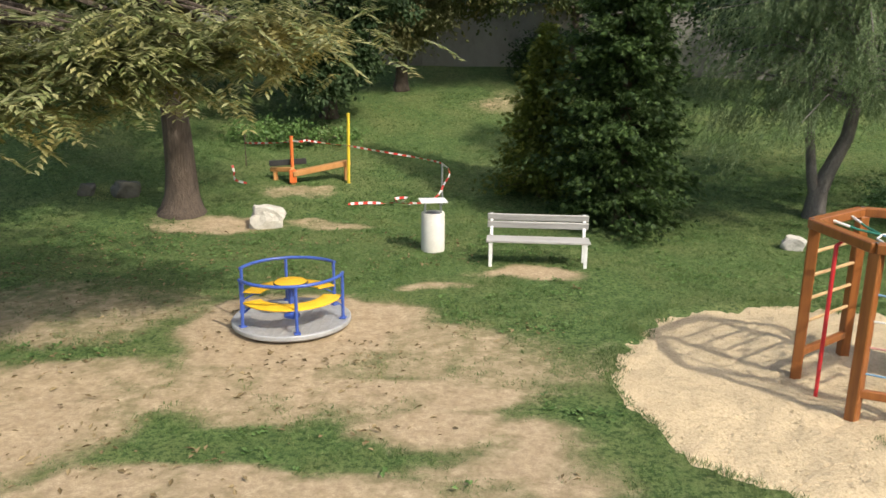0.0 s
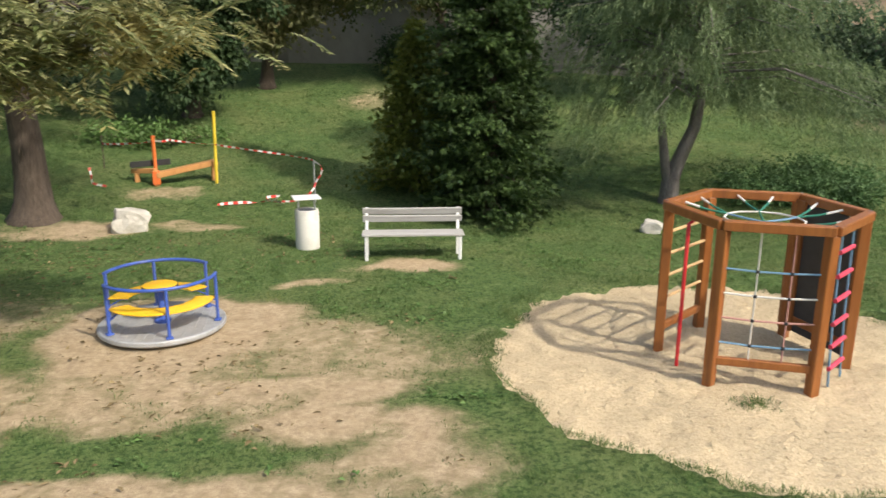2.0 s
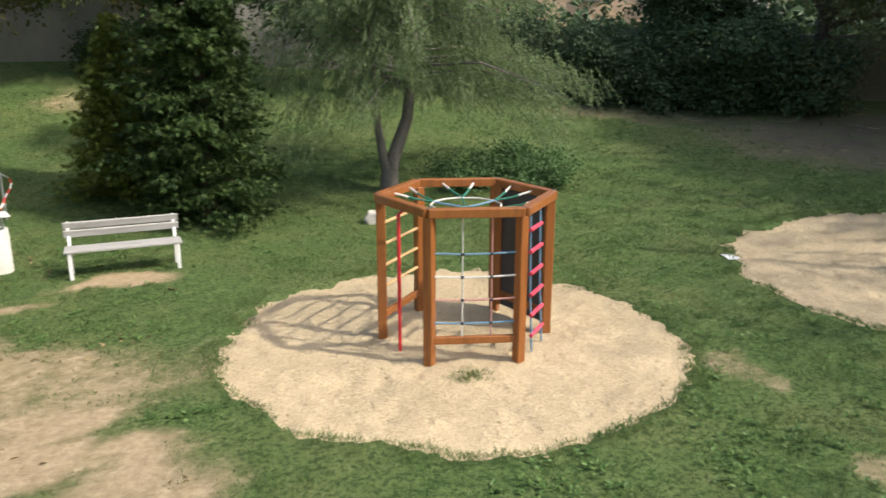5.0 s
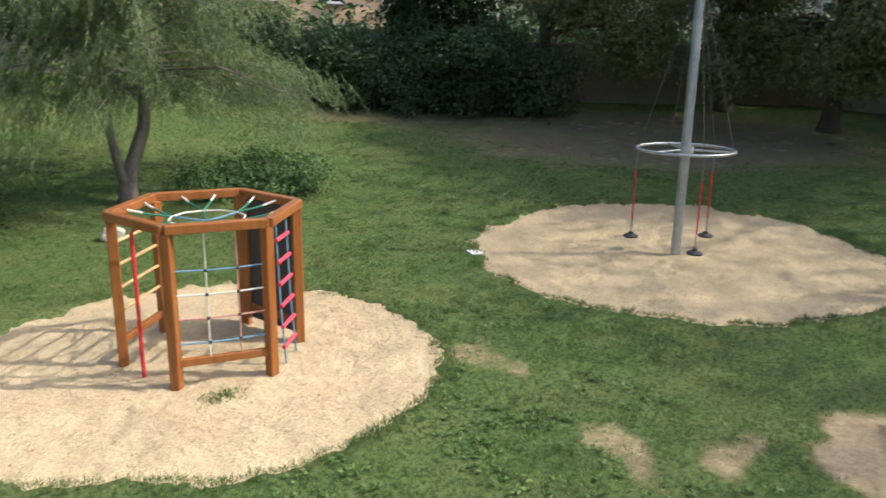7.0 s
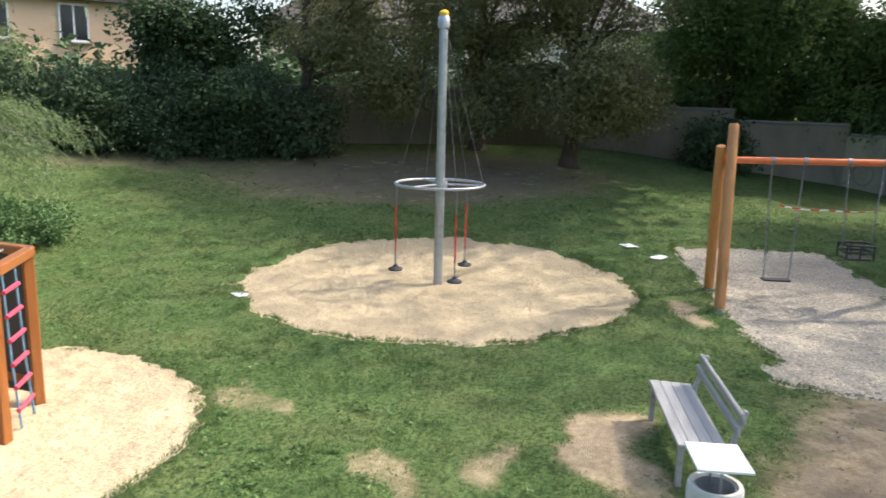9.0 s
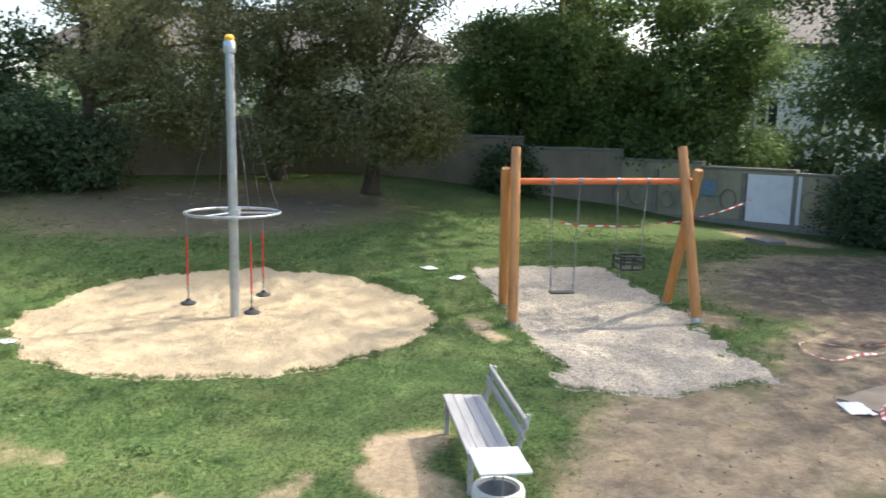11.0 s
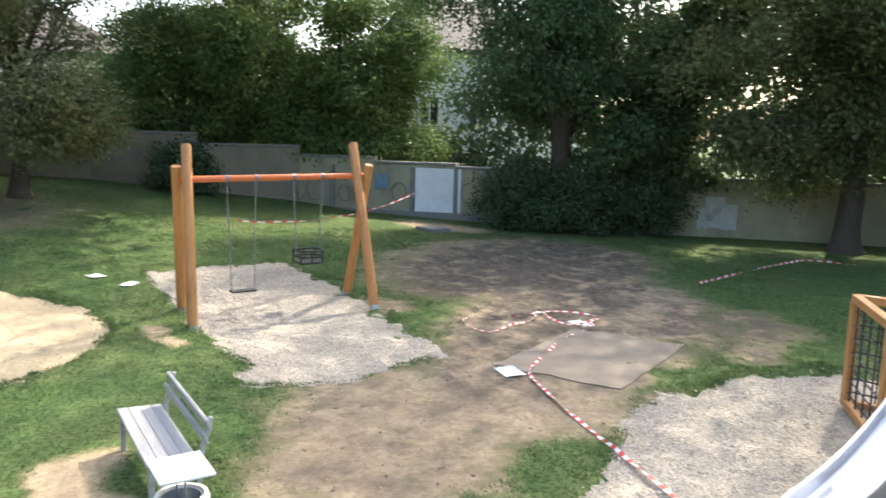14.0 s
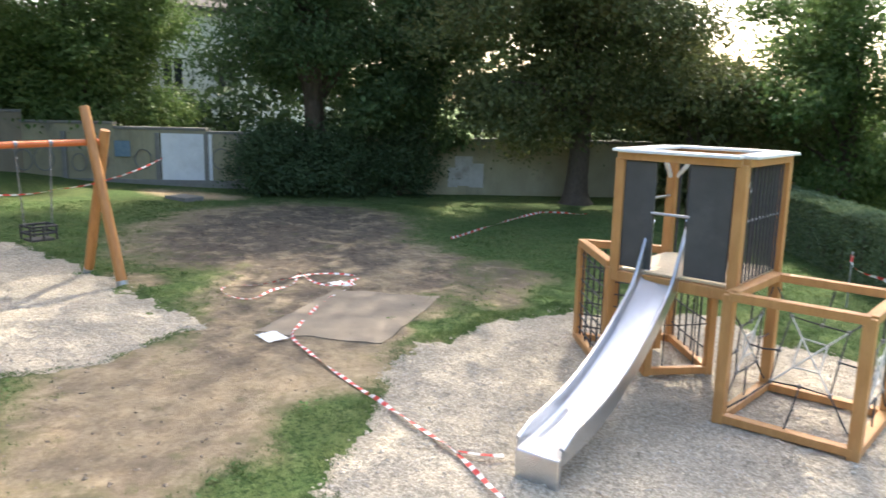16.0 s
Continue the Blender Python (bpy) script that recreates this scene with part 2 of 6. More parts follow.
def surface(name, a, b, scale=8.0, rough=0.6, metal=0.0, bump=0.2, bump_dist=0.004, fine=60.0, stretch=(1, 1, 1), dark=None, dark_amount=0.5, spec=0.5, coat=0.0):
    """Two-tone surface with coarse and fine variation, optional stains of a third tone."""
    m, nt, p = material(name)
    tc = nt.nodes.new("ShaderNodeTexCoord")
    mp = nt.nodes.new("ShaderNodeMapping")
    mp.inputs["Scale"].default_value = stretch
    nt.links.new(tc.outputs["Object"], mp.inputs["Vector"])
    info = nt.nodes.new("ShaderNodeObjectInfo")
    off = nt.nodes.new("ShaderNodeVectorMath")
    off.operation = "MULTIPLY_ADD"
    off.inputs[1].default_value = (37, 17, 23)
    nt.links.new(info.outputs["Random"], off.inputs[0])
    nt.links.new(mp.outputs[0], off.inputs[2])
    v = off.outputs[0]
    n1, n2 = noise_node(nt, scale, 5, v), noise_node(nt, fine, 3, v)
    both = nt.nodes.new("ShaderNodeMath")
    both.operation = "MULTIPLY_ADD"
    both.inputs[1].default_value, = (0.45,)
    nt.links.new(n2.outputs[0], both.inputs[0])
    nt.links.new(remap(nt, n1.outputs[0], 0.3, 0.7, 0, 0.6), both.inputs[2])
    mix = ramp_mix(nt, both.outputs[0], a, b)
    col = mix.outputs[2]
    if dark is not None:
        n3 = noise_node(nt, scale * 0.45, 6, v, 0.7)
        mix2 = ramp_mix(nt, remap(nt, n3.outputs[0], 0.52, 0.68, 0, dark_amount), a, dark)
        nt.links.new(col, mix2.inputs[6])
        col = mix2.outputs[2]
    nt.links.new(col, p.inputs["Base Color"])
    nt.links.new(remap(nt, n2.outputs[0], 0.3, 0.7, max(rough - 0.12, 0.03), min(rough + 0.12, 1)), p.inputs["Roughness"])
    p.inputs["Metallic"].default_value = metal
    p.inputs["Specular IOR Level"].default_value = spec
    p.inputs["Coat Weight"].default_value = coat
    if bump:
        bn = nt.nodes.new("ShaderNodeBump")
        bn.inputs["Strength"].default_value, bn.inputs["Distance"].default_value = bump, bump_dist
        nt.links.new(both.outputs[0], bn.inputs["Height"])
        nt.links.new(bn.outputs[0], p.inputs["Normal"])
    return m


def leaf_material(name, a, b, c=None, gloss=0.6, through_light=0.35):
    """Leaves with a tone of their own each, that let some light through."""
    m, nt, p = material(name)
    geo = nt.nodes.new("ShaderNodeNewGeometry")
    tc = nt.nodes.new("ShaderNodeTexCoord")
    big = noise_node(nt, 0.9, 3, tc.outputs["Object"])
    mix = ramp_mix(nt, geo.outputs["Random Per Island"], a, b)
    col = mix.outputs[2]
    if c is not None:
        mix2 = ramp_mix(nt, remap(nt, big.outputs[0], 0.52, 0.7, 0, 0.75), a, c)
        nt.links.new(col, mix2.inputs[6])
        col = mix2.outputs[2]
    hsv = nt.nodes.new("ShaderNodeHueSaturation")
    nt.links.new(col, hsv.inputs["Color"])
    nt.links.new(remap(nt, big.outputs[0], 0.3, 0.7, 0.75, 1.3), hsv.inputs["Value"])
    nt.links.new(hsv.outputs[0], p.inputs["Base Color"])
    p.inputs["Roughness"].default_value = gloss
    p.inputs["Specular IOR Level"].default_value = 0.22
    tr = nt.nodes.new("ShaderNodeBsdfTranslucent")
    nt.links.new(hsv.outputs[0], tr.inputs["Color"])
    ms = nt.nodes.new("ShaderNodeMixShader")
    ms.inputs[0].default_value = through_light
    nt.links.new(p.outputs[0], ms.inputs[1])
    nt.links.new(tr.outputs[0], ms.inputs[2])
    nt.links.new(ms.outputs[0], nt.nodes["Material Output"].inputs[0])
    return m


def ground_material():
    m, nt, p = material("lawn_and_earth")
    tc = nt.nodes.new("ShaderNodeTexCoord")
    v = tc.outputs["Object"]
    at = nt.nodes.new("ShaderNodeAttribute")
    at.attribute_name = "cover"
    sep = nt.nodes.new("ShaderNodeSeparateColor")
    nt.links.new(at.outputs["Color"], sep.inputs[0])
    big, mid, fine = noise_node(nt, 0.7, 4, v), noise_node(nt, 5.0, 5, v, 0.7), noise_node(nt, 85, 5, v, 0.8)
    blades = noise_node(nt, 75, 4, v, 0.75)
    g1 = ramp_mix(nt, remap(nt, mid.outputs[0], 0.35, 0.65), (0.032, 0.078, 0.017), (0.110, 0.180, 0.054))
    g2 = ramp_mix(nt, remap(nt, big.outputs[0], 0.44, 0.64, 0, 0.75), (0, 0, 0), (0.155, 0.174, 0.064))
    nt.links.new(g1.outputs[2], g2.inputs[6])
    g3 = ramp_mix(nt, remap(nt, blades.outputs[0], 0.44, 0.62, 0, 0.75), (0, 0, 0), (0.185, 0.224, 0.083))
    nt.links.new(g2.outputs[2], g3.inputs[6])
    d1 = ramp_mix(nt, remap(nt, mid.outputs[0], 0.3, 0.7), (0.44, 0.335, 0.20), (0.64, 0.52, 0.34))
    d2 = ramp_mix(nt, remap(nt, fine.outputs[0], 0.40, 0.64, 0, 0.7), (0, 0, 0), (0.28, 0.20, 0.12))
    nt.links.new(d1.outputs[2], d2.inputs[6])
    clod = noise_node(nt, 13, 6, v, 0.75)
    d4 = ramp_mix(nt, remap(nt, clod.outputs[0], 0.46, 0.62, 0, 0.6), (0, 0, 0), (0.27, 0.20, 0.125))
    nt.links.new(d2.outputs[2], d4.inputs[6])
    d2 = d4
    tuft = noise_node(nt, 17, 4, v, 0.7)
    g4 = ramp_mix(nt, remap(nt, tuft.outputs[0], 0.47, 0.60, 0, 0.8), (0, 0, 0), (0.024, 0.056, 0.015))
    nt.links.new(g3.outputs[2], g4.inputs[6])
    g3 = g4
    dry = ramp_mix(nt, remap(nt, sep.outputs[0], 0.08, 0.5, 0, 0.75), (0, 0, 0), (0.235, 0.205, 0.105))
    nt.links.new(g3.outputs[2], dry.inputs[6])
    g3 = dry
    mud = ramp_mix(nt, remap(nt, mid.outputs[0], 0.3, 0.7), (0.095, 0.073, 0.052), (0.215, 0.17, 0.125))
    patch = noise_node(nt, 1.5, 5, v, 0.7)
    wet = nt.nodes.new("ShaderNodeMath")
    wet.operation, wet.use_clamp = "MULTIPLY", True
    nt.links.new(sep.outputs[1], wet.inputs[0])
    nt.links.new(remap(nt, patch.outputs[0], 0.36, 0.60, 0.25, 1.7), wet.inputs[1])
    d3 = ramp_mix(nt, wet.outputs[0], (0, 0, 0), (0, 0, 0))
    nt.links.new(d2.outputs[2], d3.inputs[6])
    nt.links.new(mud.outputs[2], d3.inputs[7])
    edge = nt.nodes.new("ShaderNodeMath")
    edge.operation = "MULTIPLY_ADD"
    edge.inputs[1].default_value = 1.3
    nt.links.new(mid.outputs[0], edge.inputs[0])
    nt.links.new(sep.outputs[0], edge.inputs[2])
    edge2 = nt.nodes.new("ShaderNodeMath")
    edge2.operation = "MULTIPLY_ADD"
    edge2.inputs[1].default_value = 1.2
    nt.links.new(fine.outputs[0], edge2.inputs[0])
    nt.links.new(edge.outputs[0], edge2.inputs[2])
    mix = ramp_mix(nt, remap(nt, edge2.outputs[0], 1.44, 2.02), (0, 0, 0), (0, 0, 0))
    nt.links.new(g3.outputs[2], mix.inputs[6])
    nt.links.new(d3.outputs[2], mix.inputs[7])
    nt.links.new(mix.outputs[2], p.inputs["Base Color"])
    p.inputs["Roughness"].default_value = 0.95
    p.inputs["Specular IOR Level"].default_value = 0.15
    bn = nt.nodes.new("ShaderNodeBump")
    bn.inputs["Strength"].default_value, bn.inputs["Distance"].default_value = 0.7, 0.025
    nt.links.new(fine.outputs[0], bn.inputs["Height"])
    nt.links.new(bn.outputs[0], p.inputs["Normal"])
    return m


def loose_material(name, a, b, dark, cell, relief, spots=0.5):
    """Sand or grit: grains over drifts, with darker scuffs."""
    m, nt, p = material(name)
    tc = nt.nodes.new("ShaderNodeTexCoord")
    v = tc.outputs["Object"]
    grain = nt.nodes.new("ShaderNodeTexVoronoi")
    grain.inputs["Scale"].default_value = cell
    nt.links.new(v, grain.inputs["Vector"])
    mid, scuff, drift = noise_node(nt, 9, 5, v, 0.7), noise_node(nt, 26, 4, v, 0.7), noise_node(nt, 0.9, 3, v)
    sepc = nt.nodes.new("ShaderNodeSeparateColor")
    nt.links.new(grain.outputs["Color"], sepc.inputs[0])
    c1 = ramp_mix(nt, sepc.outputs[0], a, b)
    c2 = ramp_mix(nt, remap(nt, scuff.outputs[0], 0.50, 0.72, 0, spots), (0, 0, 0), dark)
    nt.links.new(c1.outputs[2], c2.inputs[6])
    hsv = nt.nodes.new("ShaderNodeHueSaturation")
    nt.links.new(c2.outputs[2], hsv.inputs["Color"])
    nt.links.new(remap(nt, drift.outputs[0], 0.3, 0.7, 0.86, 1.1), hsv.inputs["Value"])
    nt.links.new(hsv.outputs[0], p.inputs["Base Color"])
    p.inputs["Roughness"].default_value = 0.95
    p.inputs["Specular IOR Level"].default_value = 0.2
    add = nt.nodes.new("ShaderNodeMath")
    add.operation = "MULTIPLY_ADD"
    add.inputs[1].default_value = 2.0
    nt.links.new(mid.outputs[0], add.inputs[0])
    nt.links.new(sepc.outputs[1], add.inputs[2])
    bn = nt.nodes.new("ShaderNodeBump")
    bn.inputs["Strength"].default_value, bn.inputs["Distance"].default_value = 0.8, relief
    nt.links.new(add.outputs[0], bn.inputs["Height"])
    nt.links.new(bn.outputs[0], p.inputs["Normal"])
    return m


GROUND = ground_material()
SAND = loose_material("pale_sand", (0.56, 0.44, 0.265), (0.71, 0.585, 0.38), (0.38, 0.275, 0.155), 120, 0.035, 0.75)
GRAVEL = loose_material("pale_gravel", (0.35, 0.30, 0.225), (0.63, 0.555, 0.43), (0.25, 0.20, 0.14), 42, 0.05, 0.7)
BLADE = leaf_material("grass_blades", (0.068, 0.132, 0.034), (0.170, 0.232, 0.084), (0.20, 0.212, 0.085), 0.5, 0.3)
TIMBER = surface("stained_timber", (0.22, 0.072, 0.018), (0.36, 0.135, 0.035), 6, 0.42, 0, 0.25, 0.003, 40, (3, 3, 0.35), (0.12, 0.04, 0.014), 0.45, 0.4, 0.12)
ROUND = surface("orange_round_timber", (0.40, 0.165, 0.045), (0.55, 0.26, 0.085), 5, 0.5, 0, 0.25, 0.004, 40, (3, 3, 0.3), (0.27, 0.10, 0.03), 0.5)
LARCHWOOD = surface("new_larch_timber", (0.42, 0.19, 0.06), (0.60, 0.32, 0.12), 5, 0.45, 0, 0.2, 0.003, 45, (2, 2, 0.5), (0.32, 0.13, 0.04), 0.4, 0.4, 0.1)
PALEWOOD = surface("pale_rung_wood", (0.55, 0.34, 0.15), (0.68, 0.47, 0.24), 8, 0.55)
BOARD = surface("bright_board", (0.66, 0.52, 0.33), (0.78, 0.66, 0.46), 6, 0.6, 0, 0.1)
OLDWOOD = surface("weathered_planks", (0.29, 0.28, 0.26), (0.49, 0.48, 0.45), 5, 0.75, 0, 0.5, 0.004, 50, (0.5, 6, 6), (0.22, 0.21, 0.19), 0.6)
WHITEPAINT = surface("white_paint", (0.72, 0.72, 0.70), (0.82, 0.82, 0.80), 6, 0.55, 0, 0.1, 0.002, 50, (1, 1, 1), (0.50, 0.49, 0.45), 0.4)
CONCRETE = surface("pale_concrete", (0.60, 0.58, 0.52), (0.74, 0.72, 0.66), 7, 0.85, 0, 0.5, 0.004, 70, (1, 1, 1), (0.42, 0.40, 0.35), 0.4)
ORANGEPAINT = surface("orange_painted_steel", (0.62, 0.13, 0.03), (0.72, 0.19, 0.05), 5, 0.35, 0, 0.05, 0.001, 60, (1, 1, 1), (0.45, 0.09, 0.02), 0.3)
BLUEPAINT = surface("blue_paint", (0.035, 0.075, 0.33), (0.06, 0.12, 0.42), 9, 0.35, 0, 0.1, 0.001, 60, (1, 1, 1), (0.10, 0.11, 0.20), 0.4)
YELLOW = surface("yellow_panel", (0.75, 0.42, 0.015), (0.82, 0.50, 0.03), 6, 0.4, 0, 0.05, 0.001, 60, (1, 1, 1), (0.55, 0.32, 0.03), 0.35)
YELLOWPOLE = surface("yellow_pole_paint", (0.70, 0.50, 0.03), (0.80, 0.60, 0.06), 6, 0.45)
CHEQUER = surface("checkered_aluminium", (0.36, 0.37, 0.37), (0.52, 0.53, 0.53), 14, 0.5, 0.35, 0.5, 0.003, 90, (1, 1, 1), (0.28, 0.27, 0.24), 0.5)
GALV = surface("galvanised_steel", (0.34, 0.36, 0.38), (0.52, 0.54, 0.56), 9, 0.42, 0.7, 0.08, 0.001, 70, (1, 1, 1), (0.26, 0.27, 0.28), 0.4)
STEEL = surface("slide_steel", (0.60, 0.61, 0.62), (0.72, 0.73, 0.74), 4, 0.30, 1.0, 0.03, 0.001, 80, (1, 8, 1))
CHAIN = surface("chain_steel", (0.17, 0.17, 0.175), (0.30, 0.30, 0.31), 30, 0.5, 0.8, 0.2, 0.001)
RUBBER = surface("black_rubber", (0.018, 0.018, 0.018), (0.04, 0.04, 0.042), 20, 0.7)
PANELDARK = surface("dark_climbing_panel", (0.028, 0.03, 0.035), (0.055, 0.057, 0.062), 7, 0.55, 0, 0.15, 0.002, 60)
PANELGREY = surface("grey_panel", (0.055, 0.055, 0.055), (0.085, 0.083, 0.08), 4, 0.6, 0, 0.1, 0.002, 60, (1, 1, 1), (0.12, 0.115, 0.11), 0.4)
RED = surface("red_plastic", (0.55, 0.02, 0.025), (0.66, 0.035, 0.04), 8, 0.4)
PINK = surface("red_rung_plastic", (0.62, 0.05, 0.10), (0.72, 0.09, 0.14), 8, 0.45)
ROPE_WHITE = surface("white_rope", (0.60, 0.58, 0.52), (0.74, 0.72, 0.66), 60, 0.85, 0, 0.4, 0.003, 200)
ROPE_GREEN = surface("green_rope", (0.015, 0.13, 0.085), (0.03, 0.20, 0.13), 60, 0.8, 0, 0.4, 0.003, 200)
ROPE_BLUE = surface("blue_rope", (0.10, 0.22, 0.34), (0.20, 0.34, 0.46), 60, 0.8, 0, 0.4, 0.003, 200)
ROPE_PINK = surface("faded_red_rope", (0.45, 0.22, 0.18), (0.58, 0.32, 0.27), 60, 0.8, 0, 0.4, 0.003, 200)
ROPE_DARK = surface("black_rope", (0.03, 0.03, 0.033), (0.07, 0.07, 0.072), 60, 0.8, 0, 0.4, 0.003, 200)
BARK = surface("rough_bark", (0.055, 0.040, 0.030), (0.15, 0.115, 0.085), 7, 0.95, 0, 1.0, 0.03, 30, (4, 4, 0.8), (0.035, 0.027, 0.022), 0.5)
BARKGREY = surface("grey_flaky_bark", (0.09, 0.08, 0.07), (0.24, 0.215, 0.19), 9, 0.95, 0, 1.0, 0.02, 40, (3, 3, 1.2), (0.05, 0.045, 0.04), 0.5)
STONE = surface("pale_rock", (0.42, 0.39, 0.33), (0.62, 0.59, 0.52), 6, 0.9, 0, 0.8, 0.02, 35, (1, 1, 1), (0.22, 0.20, 0.16), 0.6)
WALLGREY = surface("stained_wall_render", (0.24, 0.23, 0.20), (0.36, 0.345, 0.30), 1.3, 0.95, 0, 0.4, 0.01, 18, (1, 1, 0.6), (0.13, 0.12, 0.105), 0.7)
# Ochre taken darker: part of the trees' shade sits in this colour.
WALLOCHRE = surface("shade_dark_ochre_render", (0.17, 0.14, 0.10), (0.27, 0.235, 0.17), 1.5, 0.95, 0, 0.4, 0.01, 18, (1, 1, 0.6), (0.16, 0.15, 0.12), 0.7)
WALLMURAL = surface("yellowed_concrete_wall", (0.25, 0.225, 0.145), (0.39, 0.355, 0.24), 1.6, 0.95, 0, 0.4, 0.01, 18, (1, 1, 0.5), (0.14, 0.13, 0.105), 0.7)
WALLWHITE = surface("whitewashed_patch", (0.62, 0.64, 0.66), (0.78, 0.79, 0.80), 2.0, 0.9, 0, 0.3, 0.006, 20, (1, 1, 1), (0.48, 0.48, 0.47), 0.5)
PATCH = surface("worn_plaster", (0.36, 0.35, 0.32), (0.52, 0.51, 0.48), 3.0, 0.95, 0, 0.4, 0.008, 25, (1, 1, 1), (0.24, 0.21, 0.17), 0.7)
COPING = surface("wall_coping", (0.15, 0.145, 0.13), (0.25, 0.24, 0.215), 5, 0.9, 0, 0.4)
MURAL = surface("faded_blue_paint", (0.10, 0.17, 0.24), (0.20, 0.27, 0.32), 6, 0.9)
MURALDARK = surface("faded_grey_paint", (0.15, 0.15, 0.13), (0.24, 0.23, 0.2), 6, 0.9)
PEACHHOUSE = surface("peach_render", (0.66, 0.46, 0.29), (0.74, 0.54, 0.36), 1.5, 0.9, 0, 0.2)
CREAMHOUSE = surface("cream_render", (0.70, 0.60, 0.42), (0.78, 0.69, 0.51), 1.5, 0.9, 0, 0.2)
WHITEHOUSE = surface("white_house_render", (0.66, 0.66, 0.64), (0.78, 0.78, 0.76), 1.2, 0.9, 0, 0.2)
ROOFTILE = surface("brown_roof_tiles", (0.050, 0.043, 0.038), (0.090, 0.077, 0.068), 3, 0.85, 0, 0.6, 0.02, 12)
DARKGLASS = surface("dark_window_glass", (0.02, 0.025, 0.03), (0.03, 0.035, 0.04), 3, 0.08, 0, 0)
PAPER = surface("white_paper", (0.74, 0.74, 0.74), (0.84, 0.84, 0.84), 10, 0.8)
TAPE_RED = surface("tape_red", (0.60, 0.04, 0.03), (0.68, 0.07, 0.05), 10, 0.4)
TAPE_WHITE = surface("tape_white", (0.74, 0.73, 0.70), (0.82, 0.81, 0.78), 10, 0.4)
MATTING = surface("earthy_mat", (0.215, 0.17, 0.12), (0.31, 0.25, 0.18), 3, 0.95, 0, 0.5, 0.006, 40, (1, 1, 1), (0.22, 0.175, 0.125), 0.8)
ASH = leaf_material("ash_leaves", (0.13, 0.17, 0.055), (0.40, 0.40, 0.20), (0.40, 0.32, 0.11), 0.35, 0.4)
DARKLEAF = leaf_material("dark_broad_leaves", (0.030, 0.060, 0.020), (0.070, 0.108, 0.038), None, 0.6, 0.25)
MIDLEAF = leaf_material("green_broad_leaves", (0.075, 0.140, 0.042), (0.16, 0.235, 0.082), (0.17, 0.20, 0.062), 0.5, 0.36)
GREYLEAF = leaf_material("grey_green_leaves", (0.12, 0.135, 0.052), (0.25, 0.25, 0.12), (0.23, 0.20, 0.085), 0.45, 0.42)
OLIVELEAF = leaf_material("olive_leaves", (0.05, 0.075, 0.025), (0.11, 0.13, 0.045), (0.14, 0.105, 0.035), 0.45, 0.3)
IVY = leaf_material("ivy_leaves", (0.036, 0.070, 0.030), (0.092, 0.138, 0.066), None, 0.5, 0.2)
# Dark and olive leaves again, dimmed or lightened to suit each side's light.
DARKLEAFDIM = leaf_material("dark_leaves_dim", (0.024, 0.050, 0.018), (0.058, 0.092, 0.034), None, 0.6, 0.2)
DARKLEAFLIT = leaf_material("dark_leaves_lit", (0.045, 0.092, 0.034), (0.110, 0.160, 0.064), None, 0.45, 0.32)
OLIVELEAFLIT = leaf_material("olive_leaves_lit", (0.072, 0.100, 0.036), (0.155, 0.175, 0.070), (0.175, 0.135, 0.055), 0.45, 0.34)
THUJA = leaf_material("scale_foliage", (0.010, 0.028, 0.008), (0.070, 0.115, 0.028), None, 0.6, 0.12)
THUJAGOLD = leaf_material("golden_scale_foliage", (0.05, 0.08, 0.012), (0.17, 0.18, 0.03), None, 0.6, 0.2)
NEEDLES = leaf_material("larch_needles", (0.12, 0.175, 0.072), (0.23, 0.295, 0.14), None, 0.55, 0.32)
JUNIPER = leaf_material("juniper_sprays", (0.06, 0.125, 0.04), (0.13, 0.21, 0.08), None, 0.55, 0.2)
HEDGE = leaf_material("clipped_hedge", (0.085, 0.13, 0.06), (0.19, 0.24, 0.13), None, 0.6, 0.2)
# Boulder stone with the tree's shade put into its colour.
STONESHADED = surface("shade_darkened_stone", (0.06, 0.06, 0.045), (0.14, 0.135, 0.11), 6, 0.95, 0, 0.8, 0.02, 35)
DRYLEAF = leaf_material("dry_leaves", (0.12, 0.085, 0.04), (0.30, 0.23, 0.12), None, 0.8, 0.1)
SHRUB = leaf_material("low_shrub_leaves", (0.07, 0.14, 0.035), (0.15, 0.24, 0.075), None, 0.45, 0.3)


# ---------------------------------------------------------------- ground, pits, pads
def spread(lo, hi, step, far):
    mid = np.arange(lo, hi + step / 2, step)
    out = [step]
    while sum(out) < far:
        out.append(out[-1] * 1.35)
    tail = np.cumsum(out)
    return np.concatenate((lo - tail[::-1], mid, hi + tail))


def grid_mesh(name, xs, ys, zfun, mats):
    gx, gy = np.meshgrid(xs, ys)
    z = zfun(gx, gy)
    verts = np.stack((gx, gy, z), -1).reshape(-1, 3)
    nx, ny = len(xs), len(ys)
    i = (np.arange(ny - 1)[:, None] * nx + np.arange(nx - 1)[None, :]).ravel()
    faces = np.stack((i, i + 1, i + nx + 1, i + nx), -1)
    return arrays_mesh(name, verts, faces, mats, True), gx.ravel(), gy.ravel()


me, gx, gy = grid_mesh("ground", spread(-9, 24, 0.11, 900), spread(-14, 22, 0.11, 900), ground_z, [GROUND])
cov = np.zeros((len(gx), 4), np.float32)
cov[:, 0], cov[:, 1], cov[:, 3] = dirt_cover(gx, gy), mud_cover(gx, gy), 1
at = me.attributes.new("cover", "FLOAT_COLOR", "POINT")
at.data.foreach_set("color", cov.ravel())
tagged(new("ground", me), "worn green lawn with bare earth patches, rising to a bank", "ground", kind="structure")


